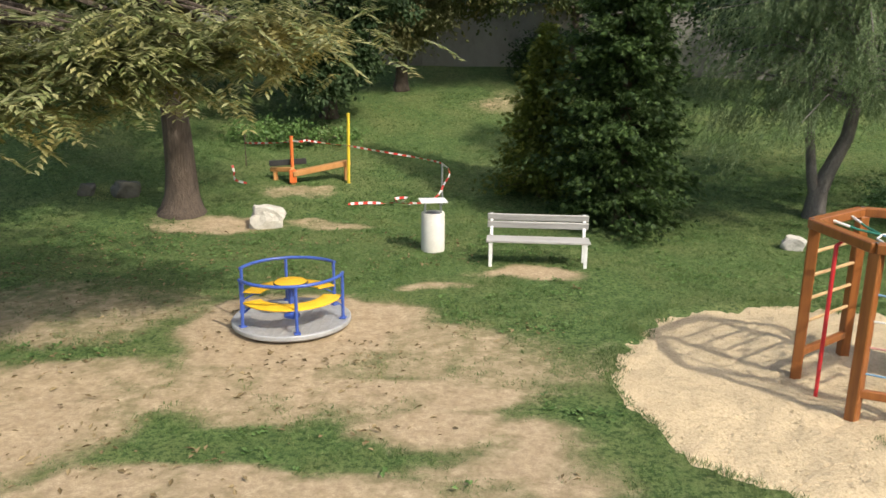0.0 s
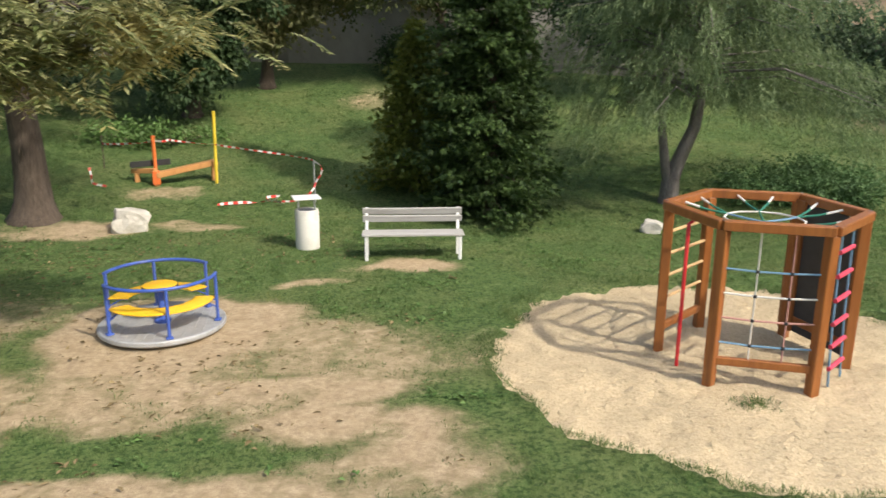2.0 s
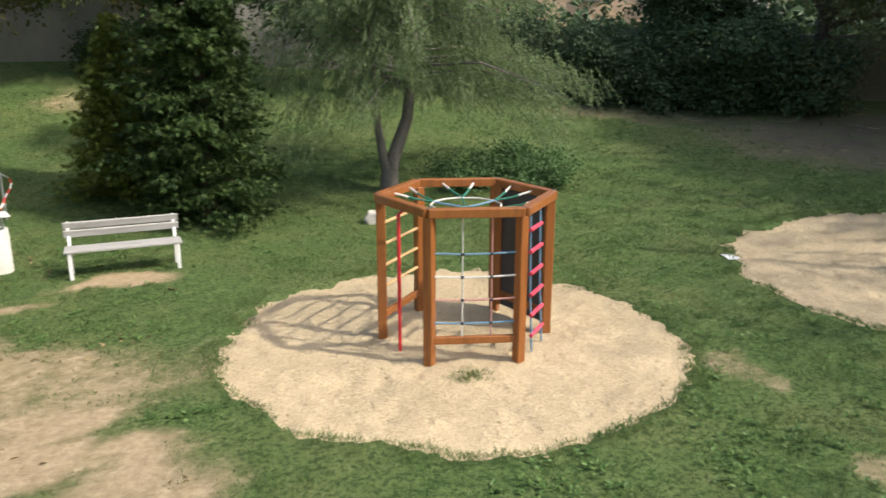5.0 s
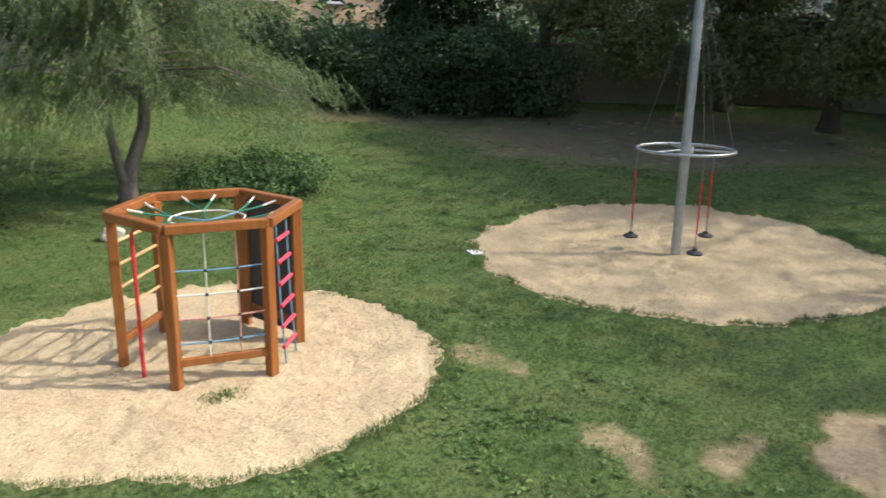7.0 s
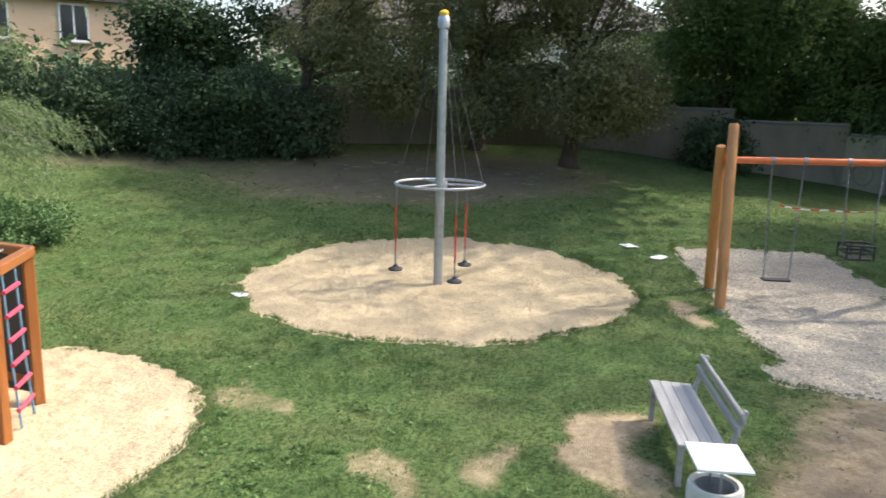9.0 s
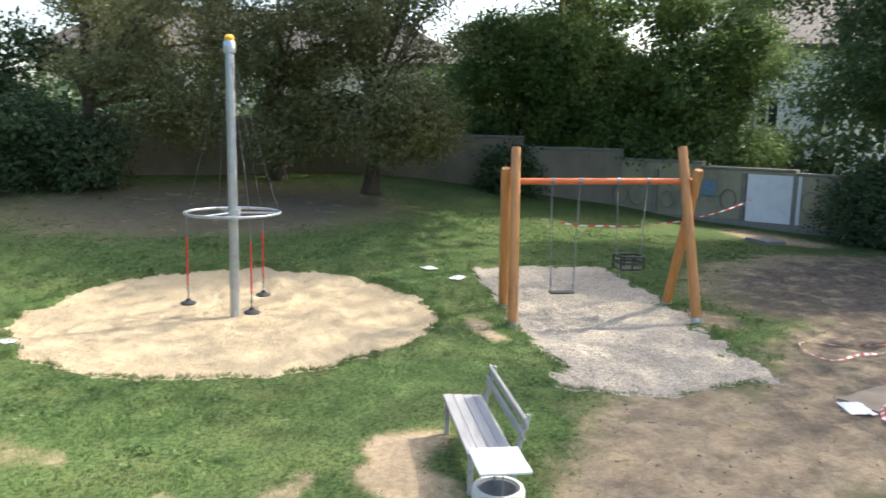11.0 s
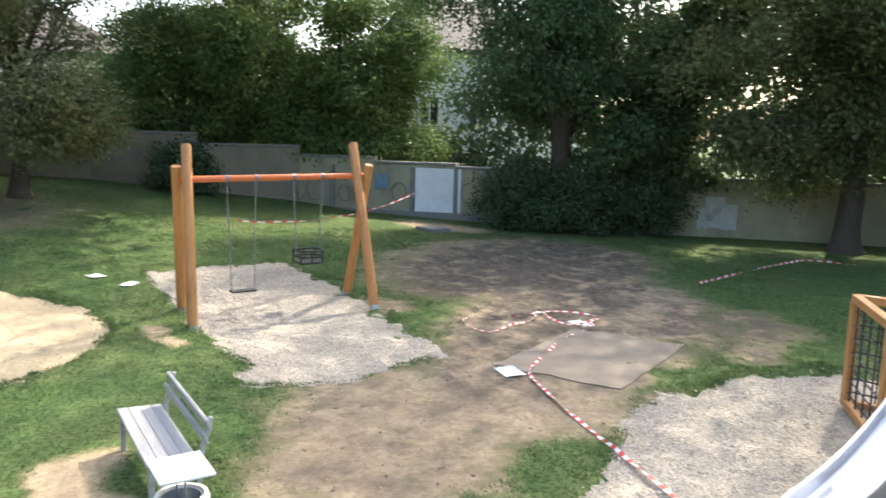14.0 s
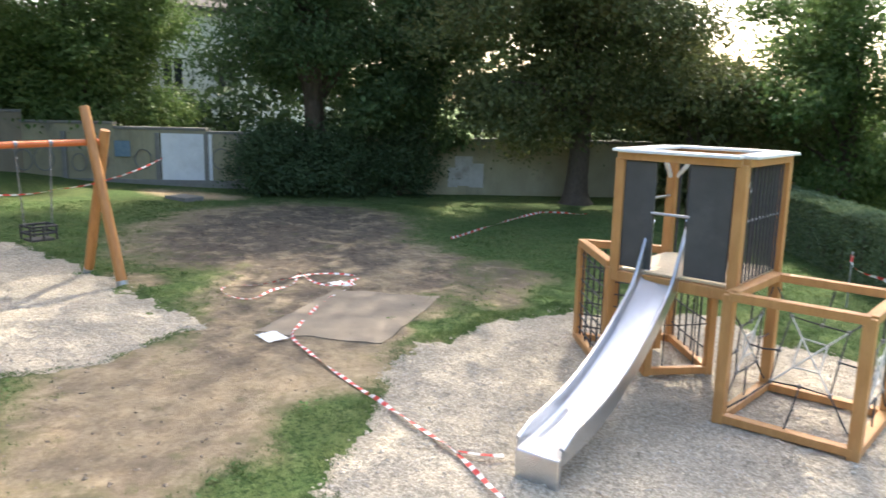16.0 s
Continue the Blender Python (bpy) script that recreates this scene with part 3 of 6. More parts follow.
def pit_surface(x, y):
    d = pit_dist(x, y)
    return base_z(x, y) - 0.022 + (fbm(x * 2.5, y * 2.5, 51) - 0.5) * 0.045 + (fbm(x * 6.0, y * 6.0, 52) - 0.5) * 0.08 - 0.10 * smooth(0.05, 0.4, d)


def pad_surface(x, y):
    d = pad_dist(x, y)
    return base_z(x, y) - 0.02 + (fbm(x * 2, y * 2, 53) - 0.5) * 0.045 + (fbm(x * 5.5, y * 5.5, 54) - 0.5) * 0.10 - 0.10 * smooth(0.05, 0.4, d)


for (cx, cy, r), text in ((PIT_A, "round pit of pale sand under the climbing frame"), (PIT_B, "round pit of pale sand under the rotating pole")):
    me, _, _ = grid_mesh("sand_pit", np.arange(cx - r - 0.5, cx + r + 0.5, 0.07), np.arange(cy - r - 0.5, cy + r + 0.5, 0.07), pit_surface, [SAND])
    tagged(new("sand_pit", me), text, "sand pit", kind="structure")
for poly, text in ((PAD_SWING, "bed of pale grey gravel under the swing"), (PAD_SLIDE, "bed of pale grey gravel under the slide tower")):
    px, py = [p[0] for p in poly], [p[1] for p in poly]
    me, _, _ = grid_mesh("gravel_bed", np.arange(min(px) - 0.5, max(px) + 0.5, 0.08), np.arange(min(py) - 0.5, max(py) + 0.5, 0.08), pad_surface, [GRAVEL])
    tagged(new("gravel_bed", me), text, "gravel bed", kind="structure")


# ---------------------------------------------------------------- foliage
def leaf_arrays(pos, along, normal, length, width, fold=0.25):
    """Folded pointed leaves: two triangles each."""
    along = along / np.linalg.norm(along, axis=1, keepdims=True)
    side = np.cross(along, normal)
    side /= np.linalg.norm(side, axis=1, keepdims=True) + 1e-9
    up = np.cross(side, along)
    L, W = length[:, None], width[:, None]
    a = pos
    b = pos + along * L * 0.45 + side * W * 0.5 + up * W * fold
    c = pos + along * L
    d = pos + along * L * 0.45 - side * W * 0.5 + up * W * fold
    n = len(pos)
    verts = np.stack((a, b, c, d), 1).reshape(-1, 3)
    i = np.arange(n) * 4
    return verts, np.concatenate((np.stack((i, i + 1, i + 2), -1), np.stack((i, i + 2, i + 3), -1)))


def unit(rng, n):
    v = rng.normal(size=(n, 3))
    return v / np.linalg.norm(v, axis=1, keepdims=True)


def lobes(rng, centre, radii, n, shell=0.5, bottom=-1.0, uneven=0.25):
    """Clump centres spread through an uneven ellipsoid, most of them towards its skin."""
    d = unit(rng, n * 3)
    d = d[d[:, 2] > bottom][:n]
    r = (shell + (1 - shell) * rng.random((len(d), 1))) * (1 + uneven * rng.normal(size=(len(d), 1)) * 0.6)
    return np.asarray(centre) + d * r * np.asarray(radii)


def boughs(rng, centre, radii, n, bottom):
    """Clump centres gathered on separate boughs, with gaps of shade between, and a few inside."""
    k = max(5, n // 11)
    heads = lobes(rng, centre, np.asarray(radii) * 0.86, k, 0.72, bottom, 0.3)
    inner = lobes(rng, centre, np.asarray(radii) * 0.6, n // 5, 0.1, bottom)
    reach = 0.30 * float(np.mean(radii)) * (0.7 + 0.6 * rng.random((k, 1)))
    m = n - len(inner)
    pick = rng.integers(0, len(heads), m)
    c = heads[pick] + unit(rng, m) * (rng.random((m, 1)) ** 0.5) * reach[pick] * np.array((1.0, 1.0, 0.55))
    return np.concatenate((c, inner))


def broad_leaves(rng, clumps, per, spread_r, size, centre):
    n = len(clumps) * per
    c = np.repeat(clumps, per, 0)
    rr = np.repeat(spread_r * (0.65 + 0.7 * rng.random(len(clumps))), per)[:, None]
    pos = c + rng.normal(size=(n, 3)) * rr * np.array((0.55, 0.55, 0.38))
    out = pos - np.asarray(centre)
    out /= np.linalg.norm(out, axis=1, keepdims=True) + 1e-9
    bulge = (pos - c) / (rr * 0.5)
    along = unit(rng, n) * 0.8 + out * 0.6 + np.array((0, 0, -0.35))
    normal = unit(rng, n) * 0.45 + np.array((0, 0, 0.55)) + out * 0.35 + bulge * 0.6
    ln = size * (0.6 + 0.8 * rng.random(n))
    return leaf_arrays(pos, along, normal, ln, ln * 0.62)


def limb_shape(rng, base, fork_z, targets, r0, lean=(0, 0), flare=1.6, sides=12):
    """A tapered trunk with root flare, and limbs out to the clumps."""
    s = Shape()
    top = max(t[2] for t in targets) if len(targets) else fork_z
    zs = np.concatenate(([-0.25, 0.0, 0.12, 0.35, 0.8], np.linspace(1.4, max(fork_z, 1.8), 5), np.linspace(fork_z + 0.8, fork_z + 0.7 * (top - base[2] - fork_z) + 1.0, 5)))
    rad, pts = [], []
    zmax = zs[-1]
    for z in zs:
        k = max(z, 0) / zmax
        rad.append(r0 * ((1 - 0.82 * k) + (flare - 1) * math.exp(-max(z, 0) / 0.22)))
        pts.append((base[0] + lean[0] * k + 0.05 * math.sin(z * 1.3), base[1] + lean[1] * k + 0.05 * math.cos(z * 1.7), base[2] + z))
    s.tube(pts, rad, sides)
    for t in targets:
        t = Vector(t)
        zz = base[2] + min(max(fork_z * (0.85 + 0.5 * rng.random()), 0.3 * (t.z - base[2])), zmax * 0.9)
        k = (zz - base[2]) / zmax
        a = Vector((base[0] + lean[0] * k, base[1] + lean[1] * k, zz))
        mid = a.lerp(t, 0.5) + Vector((rng.normal() * 0.25, rng.normal() * 0.25, 0.25 + 0.1 * (t - a).length))
        rr = r0 * (0.16 + 0.16 * rng.random())
        s.tube([a, a.lerp(mid, 0.5) + Vector((0, 0, 0.1)), mid, mid.lerp(t, 0.55), t], [rr * 1.5, rr * 1.1, rr * 0.75, rr * 0.45, rr * 0.15], 6)
    return s


def tree(name, x, y, label, leafmat, barkmat, r0, fork_z, crowns, size, per, spread_r, seed, limbs=16, lean=(0, 0)):
    """crowns: (centre, radii, clumps, lowest direction), plus coarse leaf size and count for unseen shade crowns."""
    rng = np.random.default_rng(seed)
    z0 = gz(x, y)
    root = thing(name, Matrix.Identity(4), label, "tree")
    allc, vs, fs, off = [], [], [], 0
    for centre, radii, count, bottom, *coarse in crowns:
        c = lobes(rng, centre, radii, count, 0.45, bottom) if coarse else boughs(rng, centre, radii, count, bottom)
        allc.append(c)
        v, f = broad_leaves(rng, c, *((coarse[1], spread_r * 2.2, coarse[0]) if coarse else (per, spread_r, size)), centre)
        vs.append(v)
        fs.append(f + off)
        off += len(v)
    cl = np.concatenate([c for c, crown in zip(allc, crowns) if len(crown) == 4])
    pick = cl[rng.choice(len(cl), min(limbs, len(cl)), replace=False)]
    tops = [c[:2] for c, crown in zip(allc, crowns) if len(crown) > 4]
    pick = np.concatenate([pick] + tops)
    part("trunk", limb_shape(rng, (x, y, z0), fork_z, pick.tolist(), r0, lean), barkmat, root)
    ob = new("crown", arrays_mesh("crown", np.concatenate(vs), np.concatenate(fs), [leafmat]))
    ob.parent = root
    return root


def ash_tree(x, y):
    """Tree with long feathered leaves drooping from low boughs."""
    rng = np.random.default_rng(5)
    z0 = gz(x, y)
    root = thing("ash_tree", Matrix.Identity(4), "tree with long feathered yellowing leaves on low boughs", "tree")
    clumps = np.concatenate((lobes(rng, (-4.7, 7.3, 3.25), (1.45, 0.9, 0.66), 60, 0.15),
                             lobes(rng, (-3.1, 7.9, 3.48), (1.05, 0.8, 0.55), 40, 0.15),
                             lobes(rng, (-1.8, 8.25, 3.58), (0.75, 0.5, 0.30), 20, 0.15),
                             lobes(rng, (-8.2, 6.2, 5.6), (1.8, 1.8, 1.2), 30, 0.3),
                             # unseen high boughs, added only to cast shade on the lawn at left
                             lobes(rng, (-2.6, 7.2, 6.4), (2.6, 2.2, 1.1), 55, 0.2)))
    sel = clumps[rng.choice(len(clumps), 30, replace=False)]
    part("trunk", limb_shape(rng, (x, y, z0), 2.9, sel.tolist(), 0.24, (0.4, 0.0), 1.7, 14), BARK, root)
    vs, fs, off = [], [], 0
    per, pairs = 13, 8
    n = len(clumps) * per
    pos = np.repeat(clumps, per, 0) + rng.normal(size=(n, 3)) * np.array((0.34, 0.34, 0.16))
    az = rng.random(n) * 2 * math.pi
    head = np.stack((np.cos(az), np.sin(az), -0.25 + 0.25 * rng.normal(size=n)), -1)
    head /= np.linalg.norm(head, axis=1, keepdims=True)
    side = np.cross(head, np.array((0, 0, 1.0)))
    side /= np.linalg.norm(side, axis=1, keepdims=True)
    length = 0.30 + 0.16 * rng.random(n)
    for k in range(pairs):
        u = (k + 1.0) / pairs
        p = pos + head * (length * u)[:, None] + np.array((0, 0, -1.0)) * (length * 0.28 * u * u)[:, None]
        for s in (-1, 1):
            along = side * s + head * (0.45 + 0.5 * u) + np.array((0, 0, -0.22)) + rng.normal(size=(n, 3)) * 0.12
            ln = length * (0.38 - 0.16 * abs(u - 0.45))
            v, f = leaf_arrays(p, along, np.tile((0, 0, 1.0), (n, 1)) + rng.normal(size=(n, 3)) * 0.2, ln, ln * 0.32, 0.15)
            vs.append(v)
            fs.append(f + off)
            off += len(v)
    ob = new("crown", arrays_mesh("crown", np.concatenate(vs), np.concatenate(fs), [ASH]))
    ob.parent = root


def conifer(name, x, y, h, r, label, mat, seed, n, skirt=0.12):
    """Dense cone of flattened sprays in overlapping tiers, with an uneven outline."""
    rng = np.random.default_rng(seed)
    z0 = gz(x, y)
    root = thing(name, Matrix.Identity(4), label, "conifer")
    s = Shape()
    s.tube([(x, y, z0 - 0.2), (x, y, z0 + 0.4), (x, y, z0 + h * 0.5), (x, y, z0 + h * 0.92)], [0.17, 0.13, 0.08, 0.02], 10)
    k = 120
    tips = []
    for i in range(k):
        u = (i + 0.5) / k
        a = i * 2.399
        rr = r * (1 - u) ** 0.8 * (0.58 + 0.62 * rng.random())
        tips.append((x + rr * math.cos(a), y + rr * math.sin(a), z0 + 0.18 + u * h * 0.95 - rr * 0.08, rr, a))
        if i % 2 == 0:
            s.tube([(x, y, z0 + 0.25 + u * h * 0.92), (x + rr * 0.9 * math.cos(a), y + rr * 0.9 * math.sin(a), tips[-1][2])], [0.025, 0.006], 5)
    part("trunk", s, BARK, root)
    per = n // k
    pos, along, nor = [], [], []
    for tx, ty, tz, rr, a in tips:
        w = 0.09 + 0.15 * rr
        q = rng.random((per, 1)) ** 0.6
        c = np.array((x, y, tz)) + q * np.array((tx - x, ty - y, 0))
        p = c + rng.normal(size=(per, 3)) * np.array((w * 0.7, w * 0.7, 0.06 + 0.02 * rr)) * (0.5 + 0.6 * q)
        out = np.array((math.cos(a), math.sin(a), 0.0))
        pos.append(p)
        along.append(out + unit(rng, per) * 0.75 + np.array((0, 0, 0.25)))
        nor.append(unit(rng, per) + np.array((0, 0, 0.8)))
    pos, along, nor = (np.concatenate(v) for v in (pos, along, nor))
    pos[:, 2] = np.maximum(pos[:, 2], z0 + skirt)
    along[:, 2] -= 0.6
    along /= np.linalg.norm(along, axis=1, keepdims=True)
    across = np.cross(along, nor)
    across /= np.linalg.norm(across, axis=1, keepdims=True) + 1e-9
    ln = 0.085 + 0.085 * rng.random(len(pos))
    vs, fs, off = [], [], 0
    for t, q in ((-1.0, 0.6), (-0.5, 0.85), (0.0, 1.0), (0.5, 0.85), (1.0, 0.6)):
        v, f = leaf_arrays(pos, along + across * t, nor, ln * q, ln * 0.16, 0.1)
        vs.append(v)
        fs.append(f + off)
        off += len(v)
    v, f = np.concatenate(vs), np.concatenate(fs)
    ob = new("crown", arrays_mesh("crown", v, f, [mat]))
    ob.parent = root


def larch_tree(x, y):
    rng = np.random.default_rng(9)
    z0 = gz(x, y)
    root = thing("larch_tree", Matrix.Identity(4), "grey-green larch with forked grey trunk and drooping feathery boughs", "tree")
    s = Shape()
    s.tube([(x, y, z0 - 0.2), (x, y, z0 + 0.15), (x + 0.02, y, z0 + 0.55)], [0.27, 0.21, 0.18], 12)
    s.tube([(x + 0.02, y, z0 + 0.45), (x + 0.16, y, z0 + 0.9), (x + 0.42, y - 0.05, z0 + 1.6), (x + 0.6, y, z0 + 3.0), (x + 0.7, y, z0 + 9.4)], [0.17, 0.15, 0.13, 0.10, 0.03], 12)
    s.tube([(x - 0.03, y, z0 + 0.4), (x - 0.14, y, z0 + 0.8), (x - 0.22, y + 0.1, z0 + 1.5), (x - 0.30, y + 0.1, z0 + 2.6), (x - 0.5, y + 0.2, z0 + 4.6)], [0.12, 0.10, 0.085, 0.06, 0.02], 10)
    pos, along = [], []
    for i in range(250):
        a = rng.random() * 2 * math.pi
        u = rng.random()
        st = Vector((x + 0.35 + 0.3 * u, y, z0 + 2.0 + u * 7.4))
        reach = (4.0 - 2.6 * u) * (0.5 + 0.5 * rng.random()) * (1.18 if math.cos(a) > 0 else 0.95)
        tip = st + Vector((math.cos(a) * reach, math.sin(a) * reach, 0.60 - 0.23 * reach + 0.25 * rng.normal()))
        mid = st.lerp(tip, 0.5) + Vector((0, 0, 0.35))
        if i % 2 == 0:
            s.tube([st, mid, tip], [0.03, 0.018, 0.005], 5)
        for q in range(60):
            w = 0.25 + 0.75 * rng.random()
            b = (st.lerp(mid, w * 2) if w < 0.5 else mid.lerp(tip, w * 2 - 1)) + Vector(rng.normal(size=3) * 0.13)
            drop = 0.22 + 0.42 * rng.random() * (0.5 + w)
            sway = np.array((math.cos(a) * 0.45, math.sin(a) * 0.45, -0.85)) + rng.normal(size=3) * 0.25
            sway /= np.linalg.norm(sway)
            m = 20
            for_t = (np.arange(m) + rng.random(m)) / m * drop
            pos.append(np.array(b) + sway * for_t[:, None])
            along.append(np.tile(sway, (m, 1)) + rng.normal(size=(m, 3)) * 0.42)
    pos, along = np.concatenate(pos), np.concatenate(along)
    part("trunk", s, BARKGREY, root)
    ln = 0.05 + 0.07 * rng.random(len(pos))
    v, f = leaf_arrays(pos, along, unit(rng, len(pos)), ln, np.full(len(pos), 0.016), 0.1)
    ob = new("crown", arrays_mesh("crown", v, f, [NEEDLES]))
    ob.parent = root


def shrub(name, label, mat, seed, spots, size, per, spread_r, category="shrub", squash=1.0):
    """A low plant: leafy clumps on short stems. spots: (x, y, radius, height)."""
    rng = np.random.default_rng(seed)
    root = thing(name, Matrix.Identity(4), label, category)
    vs, fs, off = [], [], 0
    for x, y, r, h in spots:
        s = Shape()
        z0 = gz(x, y)
        c = lobes(rng, (x, y, z0 + h * 0.45), (r, r, h * 0.55), max(10, int(26 * r * h)), 0.45)
        c[:, 2] = np.maximum(c[:, 2], z0 + 0.12)
        for t in c[:6]:
            s.tube([(x, y, z0 - 0.1), ((x + t[0]) / 2, (y + t[1]) / 2, z0 + h * 0.3), tuple(t)], [0.03, 0.02, 0.006], 5)
        part("stem", s, BARK, root)
        v, f = broad_leaves(rng, c, per, spread_r, size, (x, y, z0))
        vs.append(v)
        fs.append(f + off)
        off += len(v)
    v = np.concatenate(vs)
    v[:, 2] = np.maximum(v[:, 2], base_z(v[:, 0], v[:, 1]) + 0.01)
    ob = new("leaves", arrays_mesh("leaves", v, np.concatenate(fs), [mat]))
    ob.parent = root
    return root


ash_tree(-8.6, 6.4)
tree("old_linden", -5.45, 15.3, "large old tree with a thick dark flared trunk", OLIVELEAF, BARK, 0.32, 3.2, [((-5.6, 14.4, 7.4), (5.6, 4.4, 3.6), 230, -0.97), ((-7.2, 12.5, 4.5), (3.4, 1.8, 0.9), 110, -1)], 0.17, 110, 0.75, 62, 26, (0.1, -0.2))
conifer("thuja", 3.35, 14.95, 8.6, 1.5, "tall dark green scale-leaved conifer, foliage down to the grass", THUJA, 71, 44000)
conifer("thuja", 2.05, 16.9, 3.6, 1.15, "shorter conifer with golden-green upper sprays", THUJAGOLD, 72, 13000)
larch_tree(7.28, 15.2)
shrub("juniper", "low spreading juniper with feathery green sprays", JUNIPER, 73, [(10.3, 14.6, 1.35, 0.62), (9.2, 15.0, 0.95, 0.55), (11.0, 15.2, 0.9, 0.5)], 0.075, 330, 0.36)
tree("weeping_tree", -3.6, 22.8, "dark tree with drooping boughs on the bank", DARKLEAFDIM, BARK, 0.2, 2.2, [((-3.9, 22.3, 5.6), (3.2, 2.2, 2.9), 210, -0.97), ((-3.9, 21.4, 3.0), (0.7, 0.6, 1.3), 40, -1), ((-2.7, 21.8, 3.6), (0.5, 0.5, 1.3), 28, -1)], 0.15, 120, 0.6, 74, 14)
tree("willow", -1.7, 25.8, "grey-green tree with hanging twigs before the wall", GREYLEAF, BARK, 0.2, 2.0, [((-1.9, 25.2, 5.6), (2.3, 1.7, 3.0), 190, -1)], 0.14, 120, 0.55, 75, 12)
tree("dark_elm", -9.5, 23.5, "dark tree at the top of the bank", DARKLEAFDIM, BARK, 0.3, 2.0, [((-9.5, 23, 6.3), (5.0, 3, 4.4), 170, -1)], 0.2, 90, 0.8, 76, 12)
tree("field_maple", -15.5, 19.0, "dark leafy tree on the bank", DARKLEAF, BARK, 0.3, 2.2, [((-15.5, 19.5, 5.8), (4.0, 4.0, 3.8), 130, -1)], 0.2, 90, 0.8, 77, 12)
tree("linden", 4.0, 26.2, "leafy tree with dark trunk in front of the grey wall", OLIVELEAF, BARK, 0.24, 2.4, [((2.8, 25.0, 6.0), (3.9, 2.4, 2.9), 230, -0.95)], 0.15, 120, 0.65, 78, 14)
tree("dark_yew", 9.6, 23.2, "dark tree behind the larch", DARKLEAFDIM, BARK, 0.22, 1.6, [((9.6, 23.2, 5.2), (2.7, 2.0, 3.4), 130, -1)], 0.15, 110, 0.65, 79, 12)
tree("dark_yew", 20.6, 18.8, "dark rounded tree rising over the ivy hedge", DARKLEAFDIM, BARK, 0.25, 2.0, [((20.2, 18.4, 3.9), (2.7, 2.7, 2.9), 210, -1)], 0.16, 110, 0.7, 80, 12)
tree("elm_tree", 21.8, 15.6, "spreading grey-green tree over the old wall", GREYLEAF, BARK, 0.28, 2.6, [((22.0, 13.9, 6.8), (3.7, 3.7, 4.2), 190, -0.98), ((21.4, 12.6, 3.6), (1.8, 1.8, 1.3), 50, -1)], 0.115, 165, 0.75, 81, 16)
tree("elm_tree", 26.0, 11.2, "leafy tree leaning over the wall", OLIVELEAFLIT, BARK, 0.25, 2.4, [((24.6, 11.0, 6.6), (3.6, 3.4, 3.6), 140, -0.95)], 0.11, 165, 0.72, 94, 14)
# Last crown is unseen, added high up to shade the lawn behind the pole.
tree("elm_tree", 25.6, 7.6, "tree with grey-green drooping leaves before the wall", GREYLEAF, BARK, 0.25, 2.6, [((24.6, 7.4, 6.4), (3.7, 3.6, 4.6), 185, -0.98), ((24.4, 5.7, 3.9), (1.5, 1.5, 2.2), 70, -1), ((23.6, 9.4, 3.2), (1.8, 1.8, 1.3), 60, -1), ((28.0, 2.6, 11.8), (6.0, 5.6, 2.4), 160, -1, 0.40, 90)], 0.115, 175, 0.7, 82, 16)
tree("apple_tree", 33.2, 4.0, "bright green leafy tree behind the wall", MIDLEAF, BARK, 0.25, 2.0, [((33.2, 3.0, 5.4), (3.2, 4.3, 4.8), 470, -1)], 0.155, 190, 0.8, 83, 14)
tree("apple_tree", 32.6, -2.6, "bright green leafy tree behind the mural wall", MIDLEAF, BARK, 0.25, 2.0, [((32.8, -2.7, 5.2), (3.0, 4.0, 4.6), 470, -1)], 0.155, 190, 0.8, 84, 14)
# Second crown: sparse unseen leaves added to filter the sun over sand and swing.
tree("chestnut_tree", 26.6, -9.6, "tall dark tree over the ivy hedge", DARKLEAFLIT, BARK, 0.4, 2.6, [((26.8, -10.0, 7.6), (4.0, 4.7, 5.2), 520, -0.98), ((26.0, -9.8, 15.2), (6.5, 7.0, 5.5), 34, -1, 0.32, 90)], 0.125, 235, 0.85, 85, 18)
# Second crown likewise added out of view, to thin the sun around the slide.
tree("walnut_tree", 21.2, -17.0, "wide olive-green tree with low drooping boughs", OLIVELEAFLIT, BARK, 0.38, 2.8, [((21.2, -16.2, 6.2), (3.8, 4.8, 4.7), 470, -0.98), ((19.4, -15.9, 15.0), (7.0, 7.0, 4.9), 90, -1, 0.32, 90)], 0.125, 235, 0.85, 86, 18)
tree("elder", 25.2, -13.4, "dark leafy elder against the wall", DARKLEAFLIT, BARK, 0.16, 1.2, [((24.9, -12.8, 4.2), (2.0, 2.6, 2.6), 200, -1), ((24.4, -13.6, 6.4), (1.9, 2.3, 2.0), 120, -1)], 0.15, 120, 0.6, 96, 10)
tree("hazel", 17.6, -19.0, "mid-green tree beyond the slide tower", OLIVELEAFLIT, BARK, 0.2, 1.2, [((18.4, -19.6, 3.3), (3.0, 2.6, 2.9), 250, -1)], 0.15, 130, 0.65, 87, 12)
tree("hazel", 15.0, -22.0, "leafy green tree beyond the trimmed hedge", MIDLEAF, BARK, 0.2, 1.2, [((15.6, -22.0, 3.9), (3.6, 2.8, 3.9), 290, -1)], 0.15, 130, 0.7, 88, 12)
tree("birch", 11.0, -20.5, "green tree with trailing twigs behind the hedge", MIDLEAF, BARKGREY, 0.2, 2.0, [((11.2, -20.8, 6.2), (2.8, 2.8, 5.6), 220, -1)], 0.15, 130, 0.7, 89, 14)
shrub("ivy_thicket", "dark overgrown thicket along the old wall", IVY, 95, [(21.2, 15.4, 1.3, 2.2), (29.6, 3.4, 1.0, 1.7)], 0.15, 100, 0.5, "thicket")


